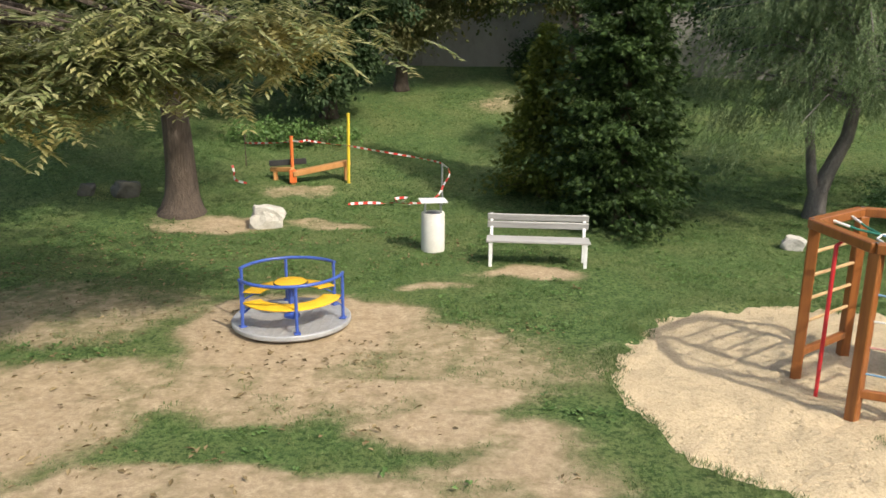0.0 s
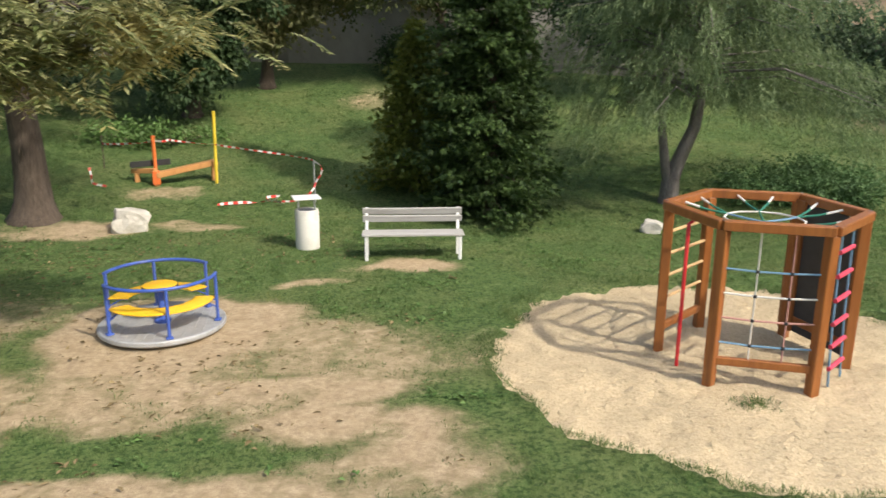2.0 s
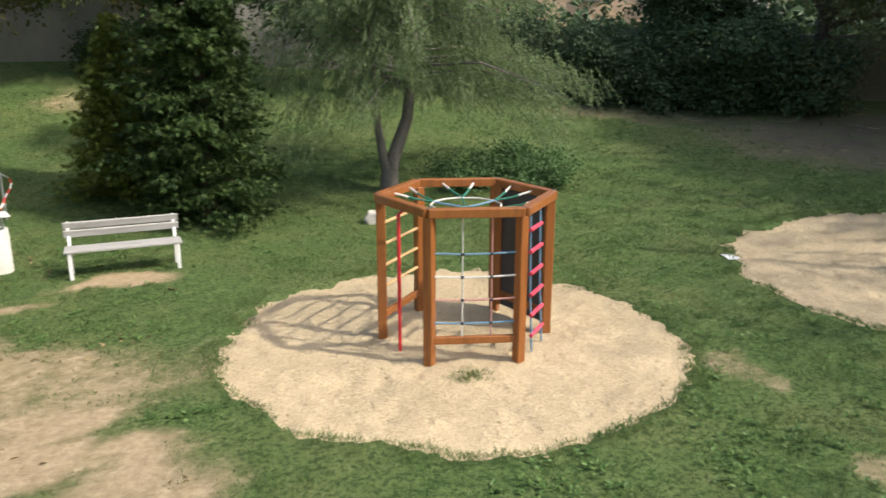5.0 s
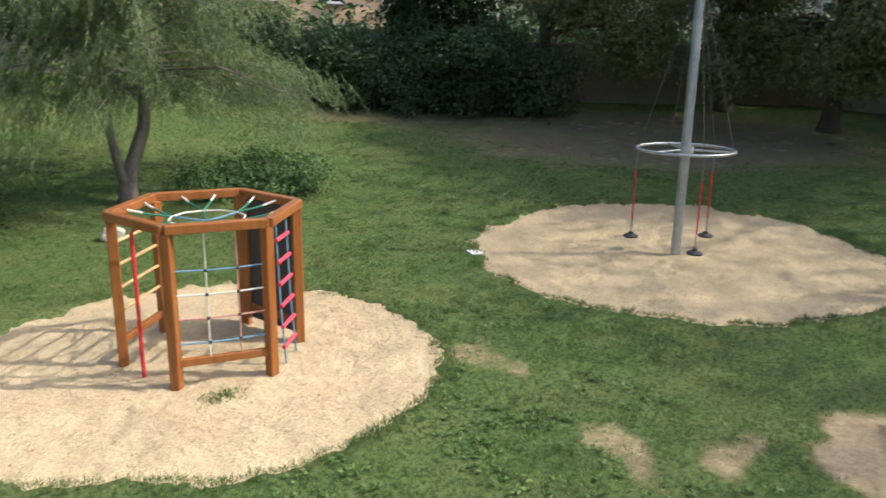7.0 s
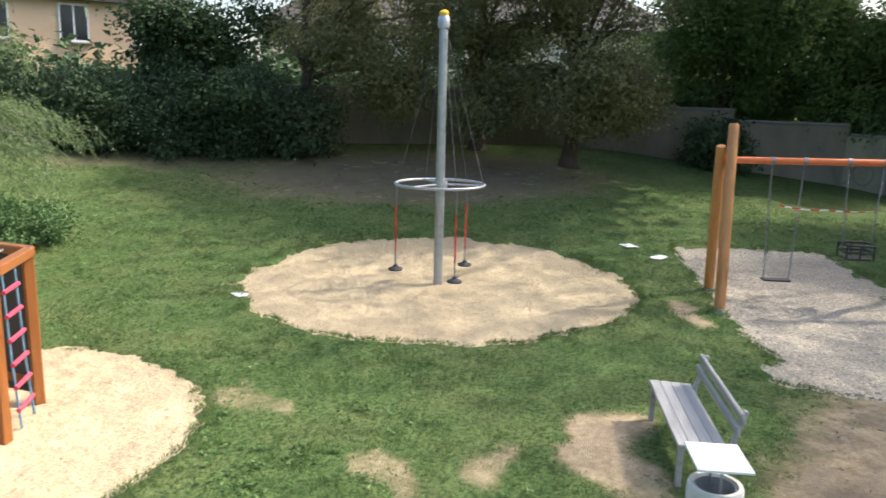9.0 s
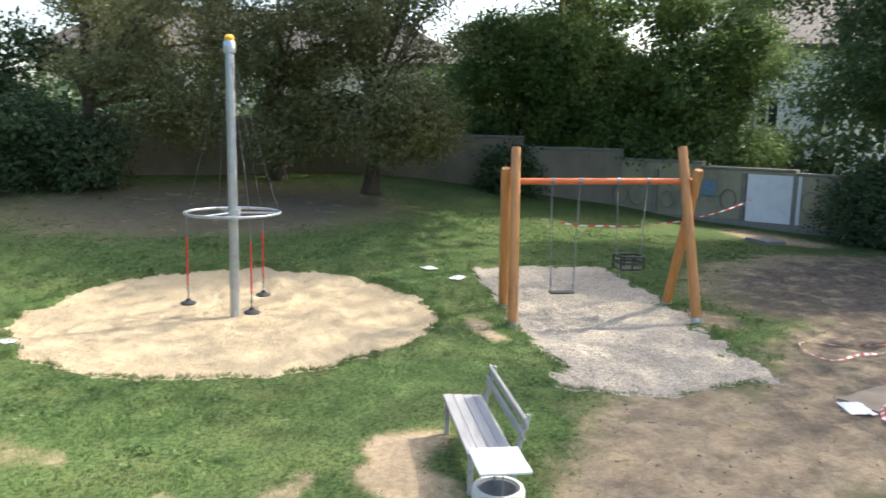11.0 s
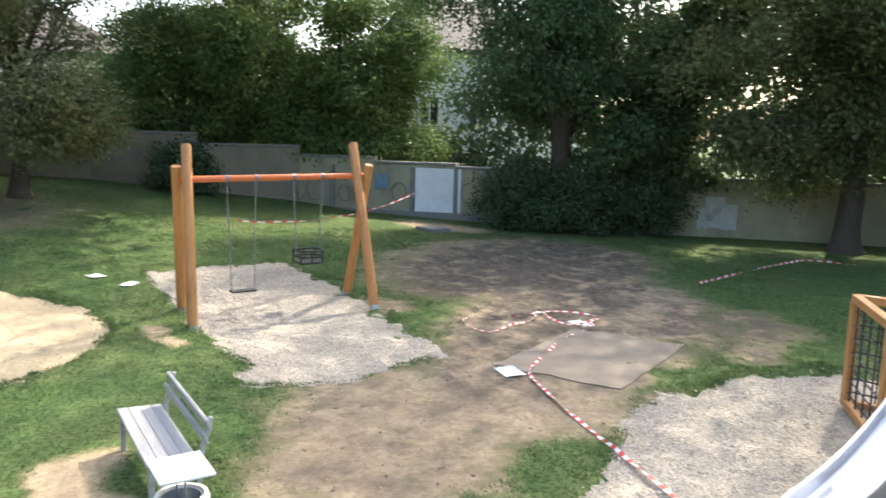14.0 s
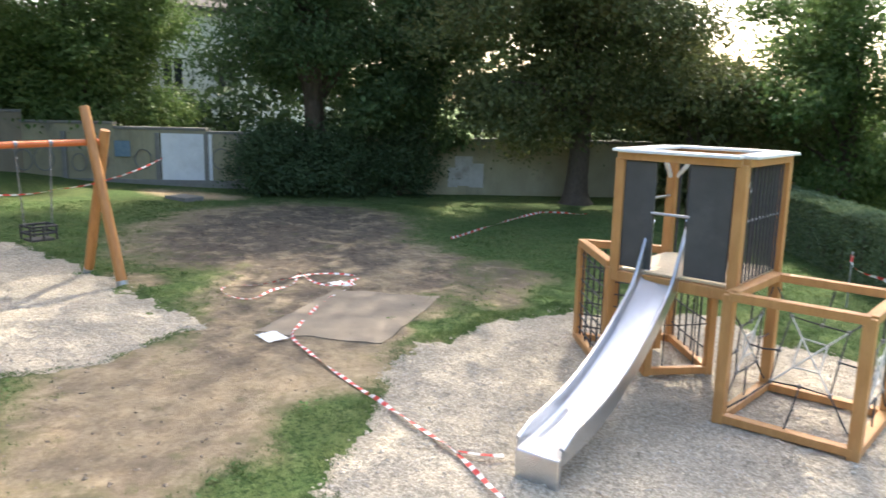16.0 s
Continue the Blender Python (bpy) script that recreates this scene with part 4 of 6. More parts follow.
def far_belt():
    """Tree tops close behind the boundary walls, that shut off the view beyond."""
    rng = np.random.default_rng(300)
    n = 1500
    az = -75 + 260 * rng.random(n)
    edge = np.interp(az, [-75, 0, 30, 60, 85, 100, 118, 135, 185], [34, 33, 33, 32, 37, 36, 30, 29, 30])
    tall = np.interp(az, [-75, 30, 35, 46, 51, 60, 75, 80, 95, 98, 103, 106, 122, 134, 148, 160, 185], [6, 5, 1, 1, 2.0, 2.0, 2.0, 3.2, 3.2, 2.2, 2.2, 8, 8, 3.0, 2.2, 4, 6])
    r = edge + 2.0 + 7 * rng.random(n)
    a = np.radians(az)
    x, y = r * np.sin(a), r * np.cos(a)
    c = np.stack((x, y, base_z(x, y) + 0.5 + tall * rng.random(n)), -1)
    v, f = broad_leaves(rng, c, 48, 1.9, 0.46, (0, 0, 0))
    tagged(new("far_woods", arrays_mesh("far_woods", v, f, [IVY])), "belt of dark green trees beyond the walls", "woods", kind="stuff")


far_belt()
shrub("ivy_thicket", "dark ivy thicket covering the old wall", IVY, 90, [(13.5, 23.2, 1.4, 2.6), (15.2, 21.6, 1.4, 2.8), (16.9, 20.0, 1.3, 2.8), (18.4, 18.4, 1.3, 2.9), (19.9, 16.8, 1.3, 3.0)], 0.11, 140, 0.5, "thicket")
shrub("ivy_thicket", "dark ivy thicket under the tall tree by the wall", IVY, 91, [(26.3, -7.9, 1.1, 2.4), (26.0, -8.9, 1.3, 2.5), (25.6, -10.5, 1.3, 2.6), (25.0, -12.2, 1.2, 2.4), (20.8, -21.4, 1.3, 2.2)], 0.105, 150, 0.5, "thicket")
shrub("low_bush", "low green bushes on the bank", SHRUB, 92, [(-4.9, 20.6, 1.0, 0.42), (-3.6, 20.5, 1.1, 0.45)], 0.11, 80, 0.42)

shrub("dark_bush", "dark bush in the shade against the grey wall", DARKLEAFDIM, 97, [(3.3, 26.9, 1.2, 1.6), (4.9, 26.5, 1.2, 1.5)], 0.13, 90, 0.45)


def hedge(a, b, width, height):
    """A clipped hedge: dense small leaves on a flat-topped body, over short stems."""
    rng = np.random.default_rng(93)
    root = thing("trimmed_hedge", Matrix.Identity(4), "clipped grey-green hedge with a flat top behind the slide tower", "hedge")
    a, b = np.array(a), np.array(b)
    run = b - a
    length = np.linalg.norm(run)
    d = run / length
    q = np.array((-d[1], d[0]))
    for k in range(int(length / 0.8)):
        p = a + d * (0.4 + k * 0.8)
        z = gz(*p)
        part("stem", Shape().tube([(p[0], p[1], z - 0.1), (p[0] + 0.04, p[1], z + 0.4), (p[0], p[1] + 0.03, z + height * 0.8)], [0.04, 0.03, 0.012], 6), BARK, root)
    n = 26000
    u, w, h = rng.random(n) * length, rng.random(n) - 0.5, rng.random(n)
    face = rng.random(n)
    h = np.where(face < 0.38, 1 - 0.06 * rng.random(n), h)
    w = np.where(face > 0.5, np.sign(w) * (0.5 - 0.09 * rng.random(n)), w)
    bulge = 1 + 0.10 * (fbm(u * 1.1, h * 2, 5) - 0.5)
    xy = a + d * u[:, None] + q * (w * width * bulge * (0.86 + 0.14 * np.sqrt(1 - (h - 0.5) ** 2 * 3 / 4)))[:, None]
    z = base_z(xy[:, 0], xy[:, 1]) + 0.04 + h * height * (1 + 0.09 * (fbm(u * 1.6, w * 2, 6) - 0.5))
    out = np.concatenate((q * np.sign(w)[:, None] * (face > 0.45)[:, None], (h > 0.9)[:, None] * 1.0 + 0.2), 1)
    ln = 0.05 + 0.05 * rng.random(n)
    v, f = leaf_arrays(np.concatenate((xy, z[:, None]), 1), unit(rng, n) + out * 0.5, unit(rng, n) * 0.6 + out, ln, ln * 0.6)
    ob = new("leaves", arrays_mesh("leaves", v, f, [HEDGE]))
    ob.parent = root


hedge((14.4, -18.0), (7.2, -13.9), 0.9, 1.3)



# ---------------------------------------------------------------- boundary walls and houses
def wall_run(name, points, height, mat, label):
    """A wall in bays that step with the ground, each with its coping."""
    ob = None
    for (ax, ay), (bx, by) in zip(points, points[1:]):
        n = max(1, int(math.hypot(bx - ax, by - ay) / 3.0))
        for i in range(n):
            p = [(ax + (bx - ax) * u, ay + (by - ay) * u) for u in (i / n, (i + 1) / n)]
            z = gz((p[0][0] + p[1][0]) / 2, (p[0][1] + p[1][1]) / 2)
            bay = Shape().beam((*p[0], z + height / 2 - 0.4), (*p[1], z + height / 2 - 0.4), 0.28, height + 0.8, 0.01)
            if ob is None:
                ob = tagged(part(name, bay, mat), label, "wall", kind="structure")
            else:
                part("wall_bay", bay, mat, ob)
            part("coping", Shape().beam((*p[0], z + height + 0.05), (*p[1], z + height + 0.05), 0.40, 0.094, 0.012), COPING, ob)
    return ob


wall_run("wall_north", [(-26, 30.5), (2, 28.8), (14, 25.0)], 2.1, WALLGREY, "old grey rendered wall above the bank")
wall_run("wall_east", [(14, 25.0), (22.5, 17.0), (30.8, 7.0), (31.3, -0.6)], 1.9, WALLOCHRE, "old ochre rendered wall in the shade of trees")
mural = wall_run("wall_mural", [(31.3, -0.6), (28.35, -6.3), (24.0, -15.3), (18.0, -27.5)], 1.9, WALLMURAL, "low concrete wall with faded murals")

WU = Vector((-0.436, -0.90, 0)).normalized()
WN = Vector((-0.90, 0.436, 0)).normalized()
wall_turn = math.degrees(math.atan2(WU.y, WU.x))


def on_mural(along, z, out):
    return Vector((28.35, -6.3, z)) + WU * along + WN * out


s = Shape().box(on_mural(-0.68, 1.23, 0.16), (1.75, 0.05, 1.66), wall_turn, 0.01)
part("white_panel", s, WALLWHITE, mural, "whitewashed patch of wall")
for a, z in ((-0.0, 1.0), (-1.68, 1.0), (-4.9, 1.0), (1.1, 1.0)):
    part("pillar", Shape().box(on_mural(a, z + 0.02, 0.15), (0.16, 0.10, 2.1), wall_turn), COPING, mural)
part("painted_square", Shape().box(on_mural(-2.9, 1.5, 0.148), (0.55, 0.02, 0.55), wall_turn), MURAL, mural, "faded blue painted square")
for a, z, r in ((-2.2, 1.15, 0.28), (-3.7, 1.1, 0.32), (-4.4, 1.0, 0.25), (0.5, 1.2, 0.3), (-5.6, 1.1, 0.34), (-6.3, 1.05, 0.3)):
    c = on_mural(a, z, 0.15)
    part("painted_ring", Shape().tube([c + WU * (r * math.cos(k * 0.3927)) + Vector((0, 0, r * math.sin(k * 0.3927) * 1.2)) for k in range(16)], 0.025, 5, True), MURALDARK, mural)
for a, z, w, h in ((9.0, 0.95, 0.62, 1.05), (9.45, 0.80, 0.5, 0.85), (8.62, 0.72, 0.34, 0.7)):
    part("plaster_patch", Shape().box(on_mural(a, z, 0.15 + 0.004 * a - 0.03), (w, 0.03, h), wall_turn, 0.012), PATCH, mural, "pale worn plaster patch")
part("plinth", Shape().beam(on_mural(-6.5, 0.2, 0.2), on_mural(3.0, 0.2, 0.2), 0.12, 0.5), COPING, mural)


def house(name, centre, turn, size, wallmat, label, roof_h, rows, cols, far_side=1):
    """Walls, hipped roof and rows of framed windows on the two faces towards the play area."""
    root = thing(name, pose(*centre, 0, 0, turn), label, "house")
    lx, ly, h = size
    part("wall", Shape().box((0, 0, h / 2), (lx, ly, h), 0, 0.03), wallmat, root)
    o = 0.5
    v = [(-lx / 2 - o, -ly / 2 - o, h), (lx / 2 + o, -ly / 2 - o, h), (lx / 2 + o, ly / 2 + o, h), (-lx / 2 - o, ly / 2 + o, h),
         (-lx / 2 + ly * 0.4, 0, h + roof_h), (lx / 2 - ly * 0.4, 0, h + roof_h)]
    v += [(a, b, c - 0.18) for a, b, c in v[:4]]
    part("roof", Shape().add(v, [(0, 1, 5, 4), (1, 2, 5), (2, 3, 4, 5), (3, 0, 4), (0, 6, 7, 1), (1, 7, 8, 2), (2, 8, 9, 3), (3, 9, 6, 0), (9, 8, 7, 6)]), ROOFTILE, root)
    part("chimney", Shape().box((lx * 0.18, ly * 0.1, h + roof_h * 0.8), (0.6, 0.6, 1.6), 0, 0.02), COPING, root)
    frame_mesh = Shape()
    for a, b in (((-0.55, 0, -0.75), (-0.55, 0, 0.75)), ((0.55, 0, -0.75), (0.55, 0, 0.75)), ((-0.55, 0, 0.75), (0.55, 0, 0.75)), ((-0.55, 0, -0.75), (0.55, 0, -0.75)), ((0, 0, -0.75), (0, 0, 0.75))):
        frame_mesh.beam(a, b, 0.08, 0.09, 0.005)
    fm = frame_mesh.mesh("window", [WHITEPAINT])
    pm = Shape().box((0, 0.0, 0), (1.04, 0.03, 1.44), 0, 0.003).mesh("pane", [DARKGLASS])
    sm = Shape().box((0, -0.05, -0.84), (1.3, 0.22, 0.07), 0, 0.01).mesh("sill", [COPING])
    for r in range(rows):
        for face in range(2):
            span = lx if face == 0 else ly
            n = cols if face == 0 else max(2, int(cols * ly / lx))
            for c in range(n):
                a = (c + 0.5) / n * span - span / 2
                z = 1.6 + r * 2.9
                m = pose(a, -ly / 2 - 0.03, z) if face == 0 else pose(-lx / 2 - 0.03, a, z, 0, 0, -90)
                w = new("window", fm)
                w.parent, w.matrix_local = root, m
                for nm, me2 in (("pane", pm), ("sill", sm)):
                    q = new(nm, me2)
                    q.parent = w
    return root


house("apartment_house", (20.3, 35.6, 1.5), -30, (21, 8, 5.6), PEACHHOUSE, "peach rendered house behind the old wall", 2.6, 2, 7)
house("villa", (47.5, -10.2, 0.0), -72, (12, 9, 7.8), WHITEHOUSE, "white house with brown hipped roof beyond the trees", 3.4, 2, 4)
house("villa", (43.0, 20.0, 0.5), -64, (22, 9, 6.4), CREAMHOUSE, "cream house beyond the wall, half hidden by trees", 3.0, 2, 6)



# ---------------------------------------------------------------- merry-go-round
def merry_go_round(x, y):
    root = thing("merry_go_round", pose(x, y, gz(x, y)), "blue and yellow merry-go-round with a ribbed metal deck", "merry-go-round")
    part("deck", Shape().lathe([(0.0, 0.10), (0.70, 0.10), (0.735, 0.108), (0.75, 0.095), (0.75, 0.055), (0.72, 0.03), (0.0, 0.03)], sides=56), CHEQUER, root, "grey checkered metal deck")
    part("pedestal", Shape().lathe([(0.0, -0.1), (0.22, -0.1), (0.22, 0.03), (0.0, 0.03)], sides=24), GALV, root)
    ribs = Shape()
    for k in range(-6, 7):
        w = math.sqrt(max(0.68 ** 2 - (k * 0.105) ** 2, 0.01))
        ribs.box((k * 0.105, 0, 0.102), (0.012, 2 * w, 0.006), 0, 0.001)
    part("deck_ribs", ribs, CHEQUER, root)
    part("column", Shape().tube([(0, 0, 0.08), (0, 0, 0.54)], 0.038, 16).lathe([(0.10, 0.1), (0.10, 0.13), (0.045, 0.16)], sides=20), BLUEPAINT, root, "blue centre column")
    part("turning_plate", Shape().lathe([(0.0, 0.575), (0.19, 0.575), (0.205, 0.568), (0.205, 0.545), (0.0, 0.545)], sides=36), YELLOW, root, "round yellow hand plate")
    part("plate_rim", Shape().lathe([(0.207, 0.57), (0.214, 0.565), (0.214, 0.54), (0.2, 0.54)], sides=36), RUBBER, root)
    for a0, a1 in ((42, 172), (216, 358)):
        n = 22
        arc = [(0.665 * math.cos(radians(a0 + (a1 - a0) * i / n)), 0.665 * math.sin(radians(a0 + (a1 - a0) * i / n)), 0.70) for i in range(n + 1)]
        rail = part("hand_rail", Shape().tube(arc, 0.021, 10), BLUEPAINT, root, "bent blue hand rail")
        for u in (0.02, 0.5, 0.98):
            a = radians(a0 + (a1 - a0) * u)
            c, s = math.cos(a), math.sin(a)
            part("post", Shape().tube([(0.665 * c, 0.665 * s, 0.09), (0.665 * c, 0.665 * s, 0.70)], 0.020, 10).box((0.665 * c, 0.665 * s, 0.115), (0.08, 0.08, 0.02), math.degrees(a)), BLUEPAINT, root)
            part("bracket", Shape().beam((0.665 * c, 0.665 * s, 0.375), (0.42 * c, 0.42 * s, 0.375), 0.035, 0.02).beam((0.65 * c, 0.65 * s, 0.28), (0.5 * c, 0.5 * s, 0.37), 0.03, 0.015), BLUEPAINT, root)
        prof = [(0.40, 0.39), (0.40, 0.405), (0.625, 0.405), (0.635, 0.398), (0.635, 0.385), (0.40, 0.385)]
        part("seat", Shape().lathe(prof, sides=26, a0=a0 - 2, a1=a1 + 2), YELLOW, root, "curved yellow seat")


merry_go_round(-1.96, 9.29)


# ---------------------------------------------------------------- benches and bins
def bench(x, y, turn, length, label, solid_back=True, legmat=None):
    """Origin below the seat's middle; the sitter looks along local -y."""
    root = thing("bench", pose(x, y, gz(x, y), 0, 0, turn), label, "bench", "plank benches")
    legmat = legmat or WHITEPAINT
    for sx in (-1, 1):
        px = sx * (length / 2 - 0.07)
        leg = Shape()
        leg.beam((px, -0.20, -0.15), (px, -0.20, 0.40), 0.055, 0.05)
        leg.beam((px, 0.17, -0.15), (px, 0.24, 0.42), 0.055, 0.05)
        leg.beam((px, -0.21, 0.385), (px, 0.25, 0.37), 0.05, 0.045)
        leg.beam((px, 0.225, 0.37), (px, 0.335, 0.77), 0.05, 0.045)
        part("leg", leg, legmat, root, "white painted bench leg" if legmat is WHITEPAINT else "")
    for k in range(4):
        part("seat_plank", Shape().box((0, -0.19 + k * 0.112, 0.42 - 0.006 * k), (length, 0.108, 0.035), 0, 0.006), OLDWOOD, root)
    for k, z in enumerate((0.592, 0.712)):
        m = pose(0, 0.255 + (z - 0.55) * 0.26, z, 15, 0, 0)
        s = Shape()
        s.box((0, 0, 0), (length, 0.035, 0.116), c=0.008)
        ob = part("back_plank", s, OLDWOOD, root)
        ob.matrix_local = m
    for sx in (-1, 1):
        for z in (0.60, 0.71):
            part("bolt", Shape().lathe([(0, 0), (0.012, 0), (0.010, 0.006), (0, 0.008)], (sx * (length / 2 - 0.07), 0.1, 0.445), 8), CHAIN, root)
            break
    return root


bench(1.46, 12.2, -4.5, 1.66, "weathered grey plank bench with white legs")
bench(8.08, 0.58, 201.5, 1.62, "weathered grey plank bench beside a concrete bin", True, OLDWOOD)


def litter_bin(x, y, turn):
    root = thing("litter_bin", pose(x, y, gz(x, y), 0, 0, turn), "round pale concrete litter bin with a flat metal hood", "litter bin", "concrete litter bins")
    part("body", Shape().lathe([(0.15, -0.05), (0.20, -0.05), (0.205, 0.0), (0.205, 0.64), (0.195, 0.67), (0.165, 0.67), (0.155, 0.64), (0.15, 0.10), (0.0, 0.10)], sides=36), CONCRETE, root)
    part("liner", Shape().lathe([(0.148, 0.655), (0.142, 0.655), (0.135, 0.14), (0.0, 0.13)], sides=28), GALV, root, "steel liner")
    for sx in (-1, 1):
        part("bracket", Shape().beam((sx * 0.145, 0, 0.60), (sx * 0.13, 0, 0.86), 0.035, 0.008, 0.002), GALV, root)
    part("hood", Shape().box((0, 0, 0.875), (0.46, 0.40, 0.022), 0, 0.008), WHITEPAINT, root, "flat white metal hood")


litter_bin(-0.27, 13.03, 10)
litter_bin(6.2, 0.06, 22)


# ---------------------------------------------------------------- rocks
def rock(x, y, size, turn, seed, label, mat=None):
    bm = bmesh.new()
    bmesh.ops.create_icosphere(bm, subdivisions=3, radius=0.5)
    for v in bm.verts:
        p = v.co.copy()
        q = Vector([max(-0.36, min(0.36, c)) for c in p])
        q += q.normalized() * (noise.noise(p * 3.1 + Vector((seed, 0, 0))) * 0.10 + noise.noise(p * 8 + Vector((seed, 3, 0))) * 0.03)
        v.co = Vector((q.x * size[0], q.y * size[1], q.z * size[2])) / 0.72
        if v.co.z > size[2] * 0.1:
            v.co.x += 0.18 * size[0] * (0.5 - v.co.z)
    me = bpy.data.meshes.new("boulder")
    bm.to_mesh(me)
    bm.free()
    me.materials.append(mat or STONE)
    ob = new("boulder", me)
    ob.matrix_world = pose(x, y, gz(x, y) + size[2] * 0.36, 0, 8, turn)
    return tagged(ob, label, "rock", "loose boulders")


rock(-3.58, 14.7, (0.60, 0.42, 0.46), 12, 1.0, "pale angular boulder on the worn grass")
# These two take the dark stone in place of real tree shade.
rock(-6.9, 16.1, (0.5, 0.4, 0.36), 40, 2.0, "boulder coloured dark for the tree's shade", STONESHADED)
rock(-7.7, 16.0, (0.3, 0.3, 0.26), 10, 3.0, "small boulder coloured dark for the tree's shade", STONESHADED)
rock(6.1, 13.35, (0.34, 0.26, 0.26), -20, 4.0, "small pale stone under the larch")


# ---------------------------------------------------------------- hexagonal climbing frame
def climbing_frame(x, y):
    root = thing("climbing_frame", pose(x, y, gz(x, y) - 0.02), "hexagonal brown timber climbing frame with ropes and a rung ladder", "climbing frame")
    R, H = 1.0, 1.77
    ang = {"A": 157, "B": 217, "C": 277, "D": 337, "F": 37, "E": 97}
    P = {k: Vector((R * math.cos(radians(a)), R * math.sin(radians(a)), 0)) for k, a in ang.items()}
    for k, a in ang.items():
        part("post", Shape().box(P[k] + Vector((0, 0, (H - 0.1) / 2 - 0.2)), (0.11, 0.11, H - 0.1 + 0.4), a, 0.010), TIMBER, root)
    order = "ABCDFE"
    for i, k in enumerate(order):
        a, b = P[k] * 1.03, P[order[(i + 1) % 6]] * 1.03
        part("top_beam", Shape().beam(a + Vector((0, 0, H - 0.055)), b + Vector((0, 0, H - 0.055)), 0.11, 0.10, 0.010), TIMBER, root)
        part("bolt", Shape().lathe([(0, 0.008), (0.016, 0.006), (0.018, 0)], tuple(a + Vector((0, 0, H - 0.004))), 8), CHAIN, root)
    z3 = lambda p, z: Vector((p.x, p.y, z))
    for k, l in (("A", "E"), ("B", "C"), ("E", "F")):
        if k == "E":
            continue
        part("bottom_rail", Shape().beam(z3(P[k], 0.27), z3(P[l], 0.27), 0.06, 0.085, 0.008), TIMBER, root)
    for z in (0.62, 0.88, 1.14, 1.40):
        part("rung", Shape().tube([z3(P["A"], z), z3(P["E"], z)], 0.019, 10), PALEWOOD, root, "pale wooden rung")
    # fire pole
    mid = (P["A"] + P["B"]) / 2 * 1.08
    part("fire_pole", Shape().tube([z3(mid, -0.1), z3(mid, H - 0.16), z3(mid * 0.8, H - 0.05)], 0.021, 12), RED, root, "red steel sliding pole")
    # net between two posts
    b, c = P["B"], P["C"]
    cols = [b.lerp(c, u) for u in (0.36, 0.68)]
    for p, mat in zip(cols, (ROPE_WHITE, ROPE_PINK)):
        part("net_rope", Shape().tube([z3(p, 0.30), z3(p, 1.0), z3(p, H - 0.10)], 0.009, 7), mat, root)
    for z, mat in zip((0.48, 0.75, 1.01, 1.27), (ROPE_BLUE, ROPE_PINK, ROPE_WHITE, ROPE_BLUE)):
        pts = [z3(b.lerp(c, u), z - 0.02 * math.sin(u * math.pi)) for u in (0.04, 0.36, 0.68, 0.96)]
        part("net_rope", Shape().tube(pts, 0.011, 7), mat, root)
        for p in pts[1:3]:
            part("knot", Shape().lathe([(0, -0.022), (0.02, -0.012), (0.02, 0.012), (0, 0.022)], tuple(p), 8), RUBBER, root)
    # rope ladder with red rungs
    c, d = P["C"], P["D"]
    lad = [c.lerp(d, u) * 1.0 for u in (0.28, 0.62)]
    for p in lad:
        part("ladder_rope", Shape().tube([z3(p * 1.08, 0.02), z3(p * 1.03, 0.7), z3(p, H - 0.1)], 0.012, 7), ROPE_BLUE, root)
    for z in (0.22, 0.46, 0.70, 0.95, 1.20, 1.45):
        k = 1.0 + 0.08 * (1 - z / H)
        part("ladder_rung", Shape().tube([z3(lad[0].lerp(lad[1], -0.08) * k, z), z3(lad[0].lerp(lad[1], 1.08) * k, z)], 0.024, 10), PINK, root, "red plastic rung")
    # climbing panel
    d, f = P["D"], P["F"]
    t = math.degrees(math.atan2(f.y - d.y, f.x - d.x))
    panel = part("climbing_panel", Shape().box((d + f) / 2 + Vector((0, 0, 0.88)), (0.90, 0.03, 1.55), t, 0.006), PANELDARK, root, "dark climbing wall panel")
    part("board", Shape().box(z3(f.lerp(d, 0.02) * 0.97, 0.9), (0.22, 0.045, 1.6), t, 0.006), TIMBER, root)
    part("board", Shape().beam(z3(d, 0.25), z3(f, 0.25), 0.05, 0.10, 0.006), TIMBER, root)
    # web of ropes across the top
    ring = [Vector((0.42 * math.cos(radians(7 + 30 * k)), 0.42 * math.sin(radians(7 + 30 * k)), H - 0.16)) for k in range(12)]
    part("web_ring", Shape().tube(ring, 0.011, 7, True), ROPE_WHITE, root)
    for i, k in enumerate(order):
        a, b = P[k], P[order[(i + 1) % 6]]
        for j, u in enumerate((0.30, 0.70)):
            o = z3(a.lerp(b, u) * 0.97, H - 0.06)
            n = min(ring, key=lambda q: (q - o).length)
            m = o.lerp(n, 0.5) - Vector((0, 0, 0.015))
            part("web_rope", Shape().tube([o, o.lerp(m, 0.7)], 0.014, 7), ROPE_WHITE, root)
            part("web_rope", Shape().tube([o.lerp(m, 0.7), m, n], 0.013, 7), ROPE_GREEN, root)
    for k in range(0, 12, 2):
        part("web_rope", Shape().tube([ring[k], ring[k] * 0.5 + Vector((0, 0, H * 0.5 - 0.10)), Vector((0, 0, H - 0.19))], 0.012, 7), ROPE_GREEN if k % 4 else ROPE_BLUE, root)


climbing_frame(4.78, 7.52)


